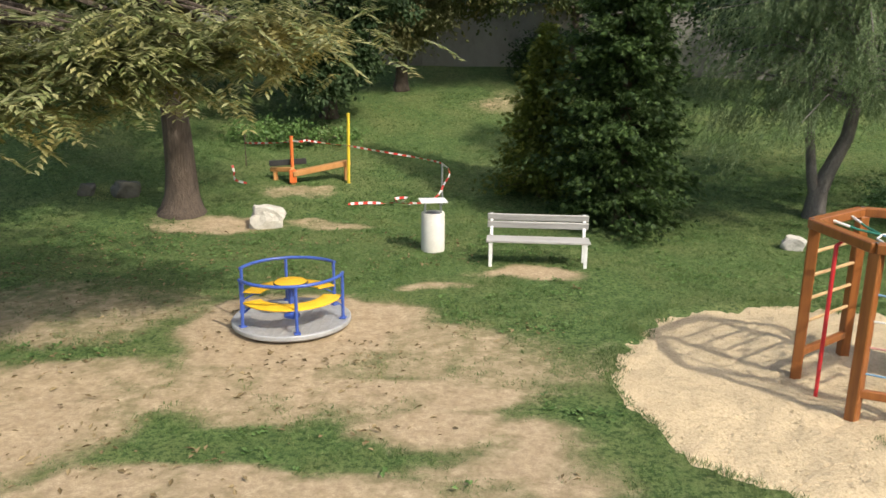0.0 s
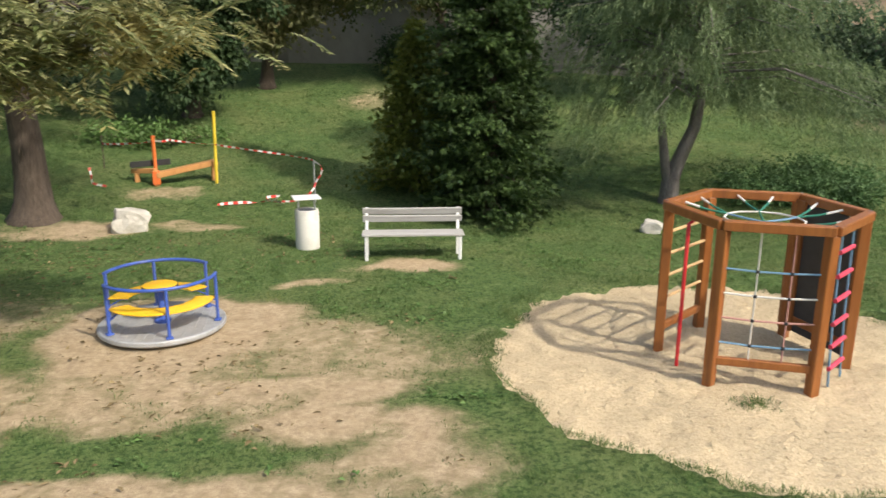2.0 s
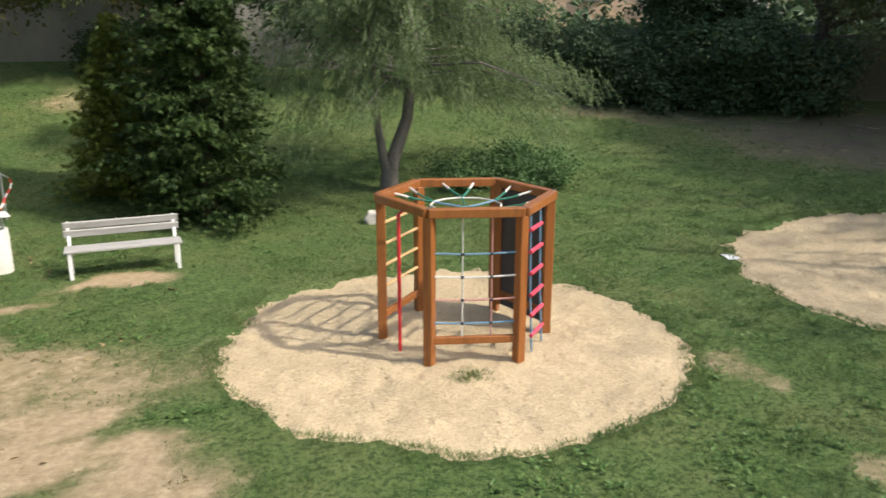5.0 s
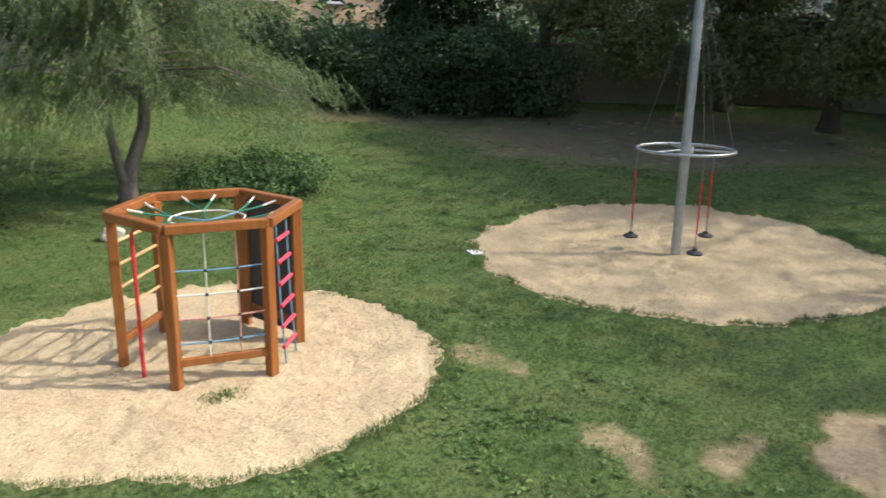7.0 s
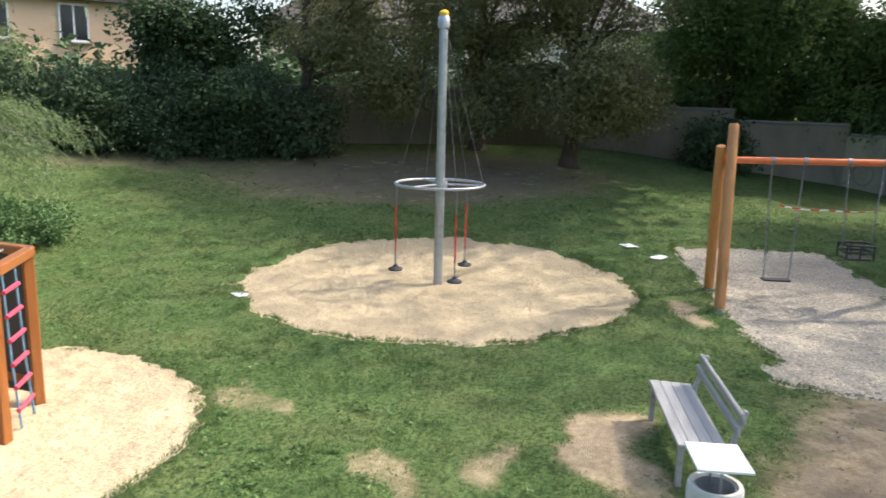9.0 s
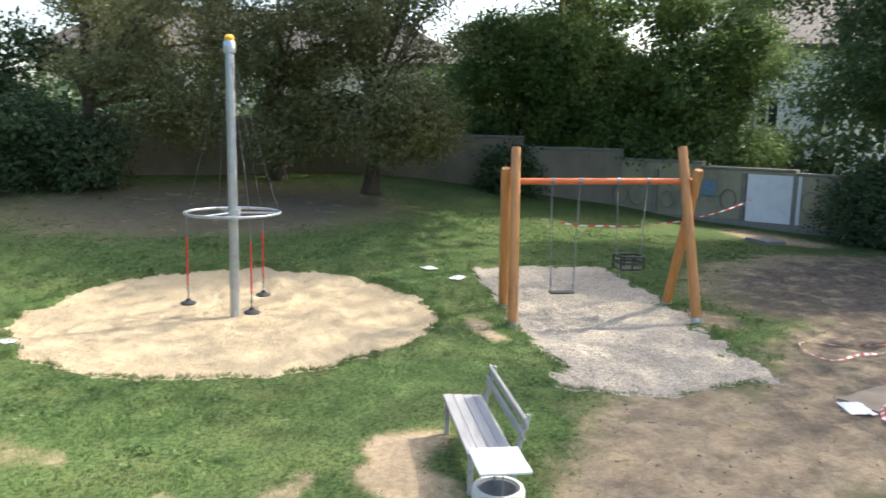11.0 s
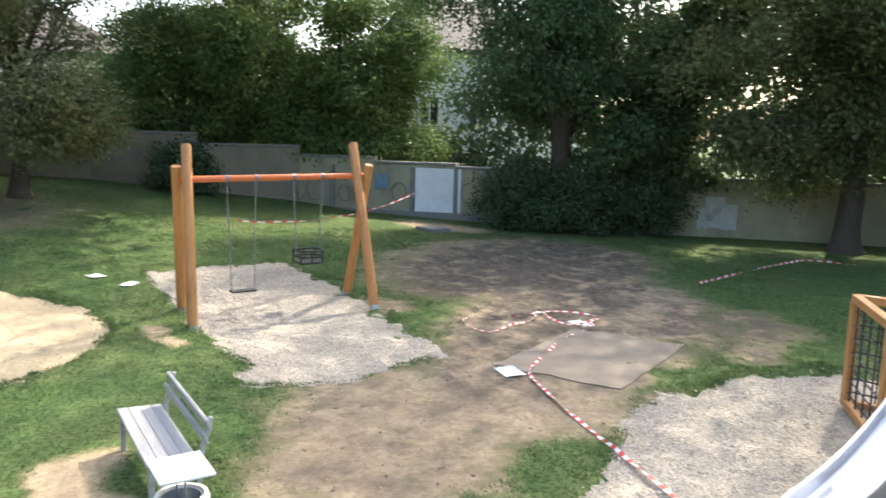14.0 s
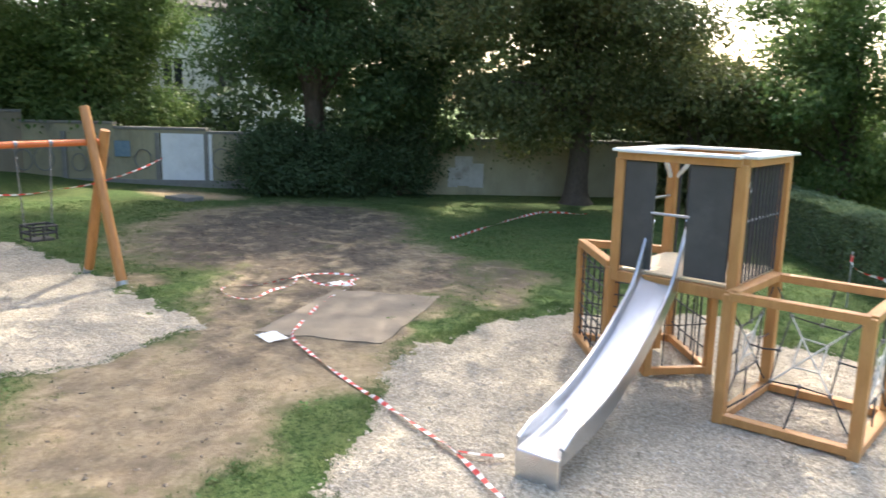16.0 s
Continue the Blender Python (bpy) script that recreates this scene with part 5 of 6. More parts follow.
# ---------------------------------------------------------------- rotating pole
def chain(a, b, link=0.05, r=0.006):
    """A steel chain from a to b, links turned a quarter each."""
    a, b = Vector(a), Vector(b)
    d = (b - a)
    n = max(2, int(d.length / link))
    t = d.normalized()
    u = t.orthogonal().normalized()
    w = t.cross(u)
    s = Shape()
    for i in range(n):
        c = a + d * ((i + 0.5) / n)
        q = u if i % 2 else w
        h, k = link * 0.62, link * 0.26
        s.tube([c + t * h * 0.7 + q * k, c + t * h, c + t * h * 0.7 - q * k, c - t * h * 0.7 - q * k, c - t * h, c - t * h * 0.7 + q * k], r, 4, True)
    return s


CABLE = surface("dark_cable", (0.07, 0.07, 0.075), (0.13, 0.13, 0.135), 30, 0.5, 0.5)


def rotating_pole(x, y):
    z0 = gz(x, y) - 0.02
    root = thing("rotating_pole", pose(x, y, z0), "tall grey steel pole carousel with hanging button seats", "carousel")
    part("pole", Shape().tube([(0, 0, -0.3), (0, 0, 2.0), (0, 0, 4.70)], [0.084, 0.082, 0.074], 24), GALV, root)
    part("collar", Shape().lathe([(0.073, 4.58), (0.100, 4.59), (0.104, 4.64), (0.100, 4.76), (0.075, 4.80), (0.0, 4.82)], sides=24), GALV, root)
    part("cap", Shape().lathe([(0.085, 4.80), (0.085, 4.85), (0.05, 4.89), (0, 4.90)], sides=20), YELLOW, root, "yellow pole cap")
    zr, R = 1.86, 0.81
    part("ring", Shape().tube([(R * math.cos(k * math.pi / 24), R * math.sin(k * math.pi / 24), zr) for k in range(48)], 0.026, 10, True), GALV, root, "steel ring")
    for k in range(3):
        a = radians(48.5 + 120 * k)
        part("spoke", Shape().tube([(0.09 * math.cos(a), 0.09 * math.sin(a), zr), (R * math.cos(a), R * math.sin(a), zr)], 0.018, 8), GALV, root)
    part("hub", Shape().lathe([(0.10, zr - 0.06), (0.135, zr - 0.06), (0.135, zr + 0.06), (0.10, zr + 0.06)], sides=24), GALV, root)
    for k in range(6):
        a = radians(108.5 + 60 * k)
        c, s = math.cos(a), math.sin(a)
        if k != 1:
            part("stay_cable", Shape().tube([(0.09 * c, 0.09 * s, 4.4), (R * 0.97 * c, R * 0.97 * s, zr + 0.03)], 0.006, 6), CABLE, root, "thin dark stay cable")
    for k in range(3):
        a = radians(108.5 + 120 * k)
        c, s = R * math.cos(a), R * math.sin(a)
        part("seat_chain", chain((c, s, zr - 0.03), (c, s, 1.42), 0.06), CHAIN, root)
        part("sleeve", Shape().tube([(c, s, 1.44), (c, s, 0.9), (c, s, 0.56)], 0.014, 8), RED, root, "red plastic chain sleeve")
        part("seat_chain", chain((c, s, 0.57), (c, s, 0.29), 0.05), CHAIN, root)
        part("button_seat", Shape().lathe([(0, 0.315), (0.035, 0.315), (0.05, 0.28), (0.125, 0.255), (0.14, 0.235), (0.125, 0.215), (0, 0.20)], (c, s, 0), 24), RUBBER, root, "black rubber button seat")


rotating_pole(12.93, 5.92)


# ---------------------------------------------------------------- swing
def swing():
    lf, rf = Vector((13.63, 1.02, 0)), Vector((15.02, -2.15, 0))
    lb, rb = Vector((15.2, 1.43, 0)), Vector((16.4, -1.68, 0))
    base = (lf + rf + lb + rb) / 4
    root = thing("swing_frame", pose(base.x, base.y, 0), "wooden swing frame of crossed round posts with an orange beam", "swing")
    bl, br = Vector((14.45, 1.22, 2.47)) - base, Vector((15.73, -1.88, 2.50)) - base
    ex = (br - bl).normalized()
    for foot, top in ((lf, (14.42, 1.17, 3.07)), (rf, (15.78, -1.75, 3.13)), (lb, (14.36, 1.33, 2.70)), (rb, (15.62, -2.06, 2.72))):
        foot, top = foot - base, Vector(top) - base
        t = (top - foot).normalized()
        low = foot - t * 0.2
        post = part("post", Shape().tube([low, low.lerp(top, 0.5), top - t * 0.03, top], [0.092, 0.09, 0.086, 0.076], 18), ROUND, root, "orange-brown round post")
        part("foot_shoe", Shape().tube([foot - t * 0.2, foot + t * 0.07], 0.10, 16), GALV, root, "steel post shoe")
    part("beam", Shape().tube([bl - ex * 0.12, br + ex * 0.12], 0.058, 18), ORANGEPAINT, root, "orange painted steel beam")
    for u, flat in ((0.30, True), (0.68, False)):
        w = 0.23 if flat else 0.25
        mid = bl.lerp(br, u)
        z = 0.42 if flat else 0.88
        for s in (-1, 1):
            top = mid + ex * (w * 1.15 * s) + Vector((0, 0, -0.05))
            part("hanger", Shape().lathe([(0.064, -0.03), (0.068, -0.03), (0.068, 0.03), (0.064, 0.03)], (0, 0, 0), 16), CHAIN, root).matrix_local = Matrix.Translation(top + Vector((0, 0, 0.05))) @ ex.to_track_quat("Z", "Y").to_matrix().to_4x4()
            part("chain", chain(top, (mid + ex * (w * 0.92 * s)) * Vector((1, 1, 0)) + Vector((0, 0, z + (0.0 if flat else 0.22))), 0.055), CHAIN, root)
        turn = math.degrees(math.atan2(ex.y, ex.x))
        if flat:
            part("swing_seat", Shape().box((mid.x, mid.y, z), (0.46, 0.19, 0.035), turn, 0.012), RUBBER, root, "flat black rubber seat")
        else:
            seat = part("toddler_seat", Shape().box((mid.x, mid.y, z - 0.02), (0.40, 0.34, 0.04), turn, 0.015), RUBBER, root, "black caged toddler seat")
            mt = Matrix.Translation((mid.x, mid.y, z)) @ Matrix.Rotation(radians(turn), 4, "Z")
            for zz in (0.10, 0.22):
                ringp = [mt @ Vector((a, b, zz)) for a, b in ((-0.22, -0.19), (0.22, -0.19), (0.22, 0.19), (-0.22, 0.19))]
                part("cage_bar", Shape().tube(ringp, 0.021, 8, True), RUBBER, seat)
            for a, b in ((-0.22, -0.19), (0, -0.19), (0.22, -0.19), (0.22, 0.19), (0, 0.19), (-0.22, 0.19)):
                part("cage_post", Shape().tube([mt @ Vector((a, b, -0.02)), mt @ Vector((a, b, 0.22))], 0.018, 8), RUBBER, seat)


swing()


# ---------------------------------------------------------------- slide tower
E1, E2 = Vector((0.931, 0.365, 0)), Vector((0.365, -0.931, 0))
ORG = Vector((6.33, -7.70, 0))
TT = math.degrees(math.atan2(E1.y, E1.x))


def tw(a, b, z):
    return E1 * a + E2 * b + Vector((0, 0, z))


def net_panel(root, a, b, lo, hi, cols, rows, mat=None, r=0.008):
    """Ropes woven across the opening between two posts."""
    mat = mat or ROPE_DARK
    for i in range(cols):
        p = a.lerp(b, (i + 0.5) / cols)
        part("net_rope", Shape().tube([p + Vector((0, 0, lo)), p + Vector((0, 0, (lo + hi) / 2)), p + Vector((0, 0, hi))], r, 6), mat, root)
    for i in range(rows):
        z = lo + (hi - lo) * (i + 0.5) / rows
        part("net_rope", Shape().tube([a + Vector((0, 0, z)), a.lerp(b, 0.5) + Vector((0, 0, z - 0.015)), b + Vector((0, 0, z))], r, 6), mat, root)


def spider_net(root, corners, seed):
    """Ropes from the corners of a frame to a slack inner ring, with knots."""
    rng = random.Random(seed)
    c = sum(corners, Vector()) / len(corners)
    inner = []
    n = 8
    for k in range(n):
        u = k / n * len(corners)
        i = int(u)
        e = corners[i].lerp(corners[(i + 1) % len(corners)], u - i)
        inner.append((c.lerp(e, 0.42 + 0.1 * rng.random()), e))
    for p, e in inner:
        part("net_rope", Shape().tube([e, e.lerp(p, 0.5) + Vector((0, 0, -0.02)), p], 0.010, 6), ROPE_DARK, root)
        part("knot", Shape().lathe([(0, -0.03), (0.022, -0.015), (0.022, 0.015), (0, 0.03)], tuple(p), 8), CHAIN, root)
    part("net_rope", Shape().tube([p for p, _ in inner], 0.010, 6, True), ROPE_DARK, root)
    part("net_rope", Shape().tube([c.lerp(p, 0.45) for p, _ in inner], 0.010, 6, True), ROPE_WHITE, root)
    for p, _ in inner[::2]:
        part("net_rope", Shape().tube([p, c], 0.010, 6), ROPE_WHITE, root)


def slide_tower():
    root = thing("slide_tower", pose(ORG.x, ORG.y, gz(ORG.x, ORG.y)), "larch timber play tower with steel slide, nets and dark side panels", "play tower")
    S, ZP, ZT = 1.45, 1.40, 2.75
    pw = 0.12
    cs = [(0, 0), (S, 0), (S, S), (0, S)]
    for a, b in cs:
        part("post", Shape().box(tw(a, b, (ZP - 0.16 + ZT) / 2), (pw, pw, ZT - ZP + 0.16), TT, 0.008), LARCHWOOD, root)
    for i in range(4):
        (a, b), (c, d) = cs[i], cs[(i + 1) % 4]
        part("platform_beam", Shape().beam(tw(a, b, ZP - 0.10), tw(c, d, ZP - 0.10), 0.10, 0.13, 0.006), LARCHWOOD, root)
        part("roof_beam", Shape().beam(tw(a, b, ZT + 0.02), tw(c, d, ZT + 0.02), 0.15, 0.09, 0.006), LARCHWOOD, root)
    for k in range(10):
        part("deck_plank", Shape().box(tw(S / 2, (k + 0.5) * S / 10, ZP - 0.012), (S - 0.02, S / 10 - 0.008, 0.03), TT, 0.004), BOARD, root)
    for i in range(4):
        (a, b), (c, d) = cs[i], cs[(i + 1) % 4]
        part("roof_board", Shape().beam(tw(a, b, ZT + 0.083), tw(c, d, ZT + 0.083), 0.30, 0.035, 0.006), WHITEPAINT, root, "pale top board")
    # side panels of the slide face
    part("side_panel", Shape().box(tw(0.33, -0.015, (ZP + ZT) / 2 + 0.0), (0.50, 0.025, ZT - ZP - 0.06), TT, 0.005), PANELGREY, root, "dark grey panel")
    part("side_panel", Shape().box(tw(1.20, -0.015, (ZP + ZT) / 2 + 0.0), (0.42, 0.025, ZT - ZP - 0.06), TT, 0.005), PANELGREY, root, "dark grey panel")
    part("grab_bar", Shape().tube([tw(0.55, -0.03, ZP + 0.72), tw(1.02, -0.03, ZP + 0.72)], 0.017, 10), GALV, root, "steel grab bar")
    part("grab_bar", Shape().tube([tw(0.02, 0.05, ZP + 0.70), tw(0.02, S - 0.05, ZP + 0.70)], 0.017, 10), GALV, root, "steel grab bar")
    part("grab_bar", Shape().tube([tw(S, 0.05, ZP + 0.78), tw(S, S - 0.05, ZP + 0.78)], 0.017, 10), GALV, root, "steel grab bar")
    for a, b, c, d in ((0.02, 0.06, 0.02, 0.3), (S, S - 0.3, S, S - 0.06), (S - 0.3, S, S - 0.06, S)):
        part("brace", Shape().beam(tw(a, b, ZT - 0.02), tw(c, d, ZT - 0.32), 0.05, 0.05), WHITEPAINT, root)
    part("brace", Shape().beam(tw(0.55, S - 0.05, ZP + 0.1), tw(1.1, S - 0.05, ZP + 0.65), 0.04, 0.04), PALEWOOD, root)
    net_panel(root, tw(0, 0.06, ZP), tw(0, S - 0.06, ZP), 0.0, ZT - ZP, 11, 0, None, 0.016)
    net_panel(root, tw(0.05, S, ZP), tw(S - 0.05, S, ZP), 0.0, ZT - ZP, 11, 0, None, 0.016)
    # lower frame under the platform
    q = [Vector(p) - ORG for p in ((7.50, -7.62, 0), (7.22, -8.40, 0), (8.50, -8.98, 0), (8.80, -8.15, 0))]
    for i, p in enumerate(q):
        part("lower_post", Shape().box(p + Vector((0, 0, (ZP - 0.17) / 2 - 0.05)), (0.10, 0.10, ZP - 0.17 + 0.1), TT - 40, 0.008), LARCHWOOD, root)
        n = q[(i + 1) % 4]
        part("ground_beam", Shape().beam(p + Vector((0, 0, 0.04)), n + Vector((0, 0, 0.04)), 0.09, 0.09, 0.006), LARCHWOOD, root)
    net_panel(root, q[1], q[2], 0.1, ZP - 0.2, 6, 3, None, 0.012)
    net_panel(root, q[0], q[1], 0.1, ZP - 0.2, 2, 1)
    # net bay beside the tower
    t = [tw(S + 0.06, -0.02, 0), Vector((9.10, -7.76, 0)) - ORG, tw(S + 0.06, S, 0)]
    for p in t:
        part("bay_post", Shape().box(p + Vector((0, 0, ZP / 2)), (0.10, 0.10, ZP), TT - 30, 0.008), LARCHWOOD, root)
    for p, n in ((t[0], t[1]), (t[1], t[2])):
        part("bay_beam", Shape().beam(p + Vector((0, 0, ZP + 0.02)), n + Vector((0, 0, ZP + 0.02)), 0.11, 0.10, 0.006), LARCHWOOD, root)
        part("bay_beam", Shape().beam(p + Vector((0, 0, 0.04)), n + Vector((0, 0, 0.04)), 0.10, 0.09, 0.006), LARCHWOOD, root)
        net_panel(root, p, n, 0.1, ZP - 0.05, 5, 7, None, 0.011)
    # open rope cube
    k = [Vector(p) - ORG for p in ((6.03, -7.33, 0), (4.80, -7.86, 0), (5.29, -9.12, 0), (6.50, -8.62, 0))]
    for p in k:
        part("cube_post", Shape().box(p + Vector((0, 0, 0.69)), (0.12, 0.12, 1.46), TT, 0.008), LARCHWOOD, root)
    for i in range(4):
        p, n = k[i], k[(i + 1) % 4]
        part("cube_beam", Shape().beam(p + Vector((0, 0, 1.40)), n + Vector((0, 0, 1.40)), 0.122, 0.09, 0.006), LARCHWOOD, root)
        part("cube_beam", Shape().beam(p + Vector((0, 0, 0.045)), n + Vector((0, 0, 0.045)), 0.122, 0.09, 0.006), LARCHWOOD, root)
    up = Vector((0, 0, 1))
    spider_net(root, [k[0] + up * 0.1, k[3] + up * 0.1, k[3] + up * 1.34, k[0] + up * 1.34], 3)
    spider_net(root, [k[0] + up * 0.1, k[1] + up * 0.1, k[2] + up * 1.34, k[3] + up * 1.34], 4)
    spider_net(root, [k[1] + up * 0.1, k[2] + up * 0.1, k[2] + up * 1.34, k[1] + up * 1.34], 5)
    # steel slide
    top, foot = Vector((7.18, -7.50, 0)) - ORG, Vector((5.76, -4.76, 0)) - ORG
    run = (foot - top)
    fwd = run.normalized()
    side = Vector((-fwd.y, fwd.x, 0))
    L = run.length
    hw = 0.222
    prof = []
    n = 26
    for i in range(n + 1):
        u = i / n
        d = -0.12 + u * (L + 0.12)
        z = 0.24 + (ZP - 0.24) * (1 - min(max((u - 0.05) / 0.95, 0), 1)) ** 2.0
        prof.append((d, float(z)))
    chute = Shape()
    sect = [(-hw, 0.19), (-hw, 0.03), (-hw + 0.035, 0.0), (0, -0.006), (hw - 0.035, 0.0), (hw, 0.03), (hw, 0.19)]
    vs = []
    for i, (d, z) in enumerate(prof):
        lift = 0.40 * (1 - smooth(0.0, 0.19, i / n))
        end = 1.0 - 0.45 * smooth(0.93, 1.0, i / n)
        vs += [tuple(top + fwd * d + side * a + Vector((0, 0, z + b * end + (lift if b > 0.1 else 0)))) for a, b in sect]
    m = len(sect)
    outer = [tuple(Vector(v) + Vector((0, 0, -0.02))) for v in vs]
    fs = [(i * m + j, i * m + j + 1, (i + 1) * m + j + 1, (i + 1) * m + j) for i in range(n) for j in range(m - 1)]
    chute.add(vs, fs)
    part("slide_chute", chute, STEEL, root, "polished steel slide chute")
    for s in (0, m - 1):
        part("slide_edge", Shape().tube([vs[i * m + s] for i in range(n + 1)], 0.024, 8), STEEL, root, "rolled steel slide edge")
        pts = [Vector(vs[i * m + s]) - Vector((0, 0, 0.0)) for i in range(n + 1)]
        w = Shape()
        vv = []
        floor = 2 if s == 0 else m - 3
        o = side * (-0.008 if s == 0 else 0.008)
        for i, p in enumerate(pts):
            vv += [tuple(p + o), tuple(Vector((p.x, p.y, vs[i * m + floor][2] - 0.045)) + o)]
        w.add(vv, [(2 * i, 2 * i + 1, 2 * i + 3, 2 * i + 2) for i in range(n)])
        part("slide_side", w, STEEL, root)
    part("slide_end", Shape().box(foot + Vector((0, 0, 0.105)) + fwd * 0.02, (2 * hw, 0.05, 0.30), math.degrees(math.atan2(side.y, side.x)), 0.012), STEEL, root, "rounded steel slide end")
    for s in (-1, 1):
        g = top - fwd * 0.08 + side * hw * s
        part("slide_guard", Shape().tube([g + Vector((0, 0, ZP)), g + Vector((0, 0, ZP + 0.62)), g + fwd * 0.10 + Vector((0, 0, ZP + 0.66))], 0.018, 8), STEEL, root)


slide_tower()


# ---------------------------------------------------------------- broken balance bench, posts and barrier tape
def post_thing(name, x, y, h, r, mat, label, lean=0.0):
    root = thing(name, pose(x, y, gz(x, y), 0, lean, 0), label, "post")
    part("pole", Shape().tube([(0, 0, -0.2), (0, 0, h * 0.5), (0, 0, h)], r, 10), mat, root)
    part("pole_cap", Shape().lathe([(r * 1.15, h - 0.01), (r * 1.15, h + 0.015), (0, h + 0.03)], sides=10), mat, root)


post_thing("yellow_post", -2.35, 17.6, 1.58, 0.035, YELLOWPOLE, "thin yellow painted post on the lawn", 1)
post_thing("orange_post", -3.62, 17.5, 1.05, 0.04, ORANGEPAINT, "orange painted post beside the beam")


def balance_beam():
    root = thing("balance_beam", pose(-3.1, 17.7, gz(-3.1, 17.7)), "orange timber balance beam on short posts", "balance beam")
    a, b = Vector((-0.5, -0.28, 0.20)), Vector((0.75, 0.15, 0.42))
    part("beam", Shape().beam(a, b, 0.22, 0.12, 0.012), LARCHWOOD, root)
    part("beam", Shape().beam(a + Vector((0.0, 0.02, 0.1)), a + Vector((-0.55, 0.3, 0.06)), 0.14, 0.10, 0.012), LARCHWOOD, root)
    for p, h in ((a, 0.26), (b - Vector((0.08, 0.02, 0)), 0.42), (a + Vector((-0.45, 0.22, 0)), 0.24)):
        part("leg", Shape().box((p.x, p.y, h / 2 - 0.1), (0.10, 0.10, h + 0.15), 20, 0.008), LARCHWOOD, root)
    part("dark_plank", Shape().beam(a + Vector((-0.55, 0.10, 0.22)), a + Vector((0.28, 0.22, 0.27)), 0.05, 0.13, 0.008), RUBBER, root, "dark plank")
    part("knee", Shape().box(a + Vector((0.0, 0.0, -0.05)), (0.16, 0.16, 0.30), 15, 0.01), ORANGEPAINT, root)


balance_beam()


def tape(points, label, width=0.075, step=0.13, sag=0.0, seed=1, twist=1.2, hung=0.0):
    """Red and white barrier tape along a line of points, turning slackly as it goes."""
    pts = [Vector(p) for p in points]
    dense = []
    for i in range(len(pts) - 1):
        p0, p1, p2, p3 = pts[max(i - 1, 0)], pts[i], pts[i + 1], pts[min(i + 2, len(pts) - 1)]
        n = max(1, round((p2 - p1).length / step))
        for k in range(n):
            u = k / n
            c = 0.5 * ((2 * p1) + (p2 - p0) * u + (2 * p0 - 5 * p1 + 4 * p2 - p3) * u * u + (3 * p1 - p0 - 3 * p2 + p3) * u ** 3)
            c.z -= sag * 4 * u * (1 - u)
            dense.append(c)
    dense.append(pts[-1])
    vs, phase = [], seed
    for i, p in enumerate(dense):
        t = (dense[min(i + 1, len(dense) - 1)] - dense[max(i - 1, 0)]).normalized()
        s = t.cross(Vector((0, 0, 1))).normalized()
        u = s.cross(t)
        a = hung + twist * math.sin(i * 0.23 + phase) + 0.4 * math.sin(i * 0.61 + phase * 2)
        w = (s * math.cos(a) + u * math.sin(a)) * width / 2
        lift = Vector((0, 0, abs(w.z)))
        vs += [tuple(p + w + lift), tuple(p - w + lift)]
    sh = Shape()
    sh.v, sh.n = [np.array(vs)], len(vs)
    for i in range(len(dense) - 1):
        sh.f.append((2 * i, 2 * i + 1, 2 * i + 3, 2 * i + 2))
        sh.m.append(i % 2)
    ob = part("barrier_tape", sh, [TAPE_RED, TAPE_WHITE])
    return tagged(ob, label, "barrier tape")


def on_ground(x, y, h=0.02):
    ax, ay = np.array(x), np.array(y)
    z = float(ground_z(ax, ay))
    if float(pad_dist(ax, ay)) < 0.3:
        z = max(z, float(pad_surface(ax, ay)) + 0.015)
    return (x, y, z + h)


tape([(-4.95, 18.5, 1.15), (-3.62, 17.5, 1.32), (-3.3, 17.55, 1.34)], "red and white tape tied to the orange post", 0.045, 0.11, 0.03, 2, 0.4, 1.3)
tape([(-3.3, 17.55, 1.34), (-2.35, 17.58, 1.22), (-0.19, 16.35, 1.02), (-0.14, 16.2, 0.58), (-0.4, 16.05, 0.28), (-0.85, 16.1, 0.2)], "slack red and white tape strung from the posts", 0.04, 0.10, 0.02, 3, 0.4, 1.3)
tape([on_ground(-2.17, 16.13), on_ground(-1.57, 16.18, 0.04), on_ground(-1.07, 16.18, 0.08), on_ground(-0.92, 16.33, 0.12), on_ground(-1.17, 16.38, 0.08), on_ground(-1.12, 16.08, 0.12), on_ground(-0.82, 16.13, 0.05), on_ground(-1.02, 16.23, 0.05)], "crumpled red and white tape lying on the grass", 0.06, 0.09, 0, 4)
tape([on_ground(*p) for p in ((4.6, -4.1), (5.4, -4.25), (6.05, -4.3), (6.6, -4.32), (7.7, -4.2), (9.2, -4.02), (10.0, -3.95), (10.75, -3.98), (11.3, -4.3), (12.0, -4.75), (12.6, -5.2), (13.1, -5.75), (13.5, -5.95))], "red and white tape trailing over the bare earth", 0.05, 0.09, 0, 5, 0.35)
tape([on_ground(*p, 0.03) for p in ((13.7, -6.2), (13.3, -5.6), (13.6, -5.3), (14.3, -5.2), (13.7, -4.9), (13.3, -4.4), (12.95, -3.9), (13.5, -3.6), (14.0, -3.8), (13.9, -4.4), (14.1, -5.0), (14.35, -5.6), (13.9, -6.2))], "tangled loops of red and white tape on the earth", 0.042, 0.09, 0, 6, 0.6)
tape([on_ground(16.6, -9.7, 0.05), on_ground(17.0, -11.2, 0.25), on_ground(17.7, -13.1, 0.35), on_ground(17.4, -14.4, 0.3)], "barrier tape hanging low over the shaded grass", 0.055, 0.10, 0.02, 7, 0.5, 1.2)
tape([(14.72, 0.35, 1.72), (15.05, -0.4, 1.66), (15.4, -1.2, 1.70), (15.85, -2.15, 1.82), (16.9, -3.2, 2.1)], "barrier tape tied across the swing", 0.028, 0.13, 0.02, 8, 0.5, 1.2)
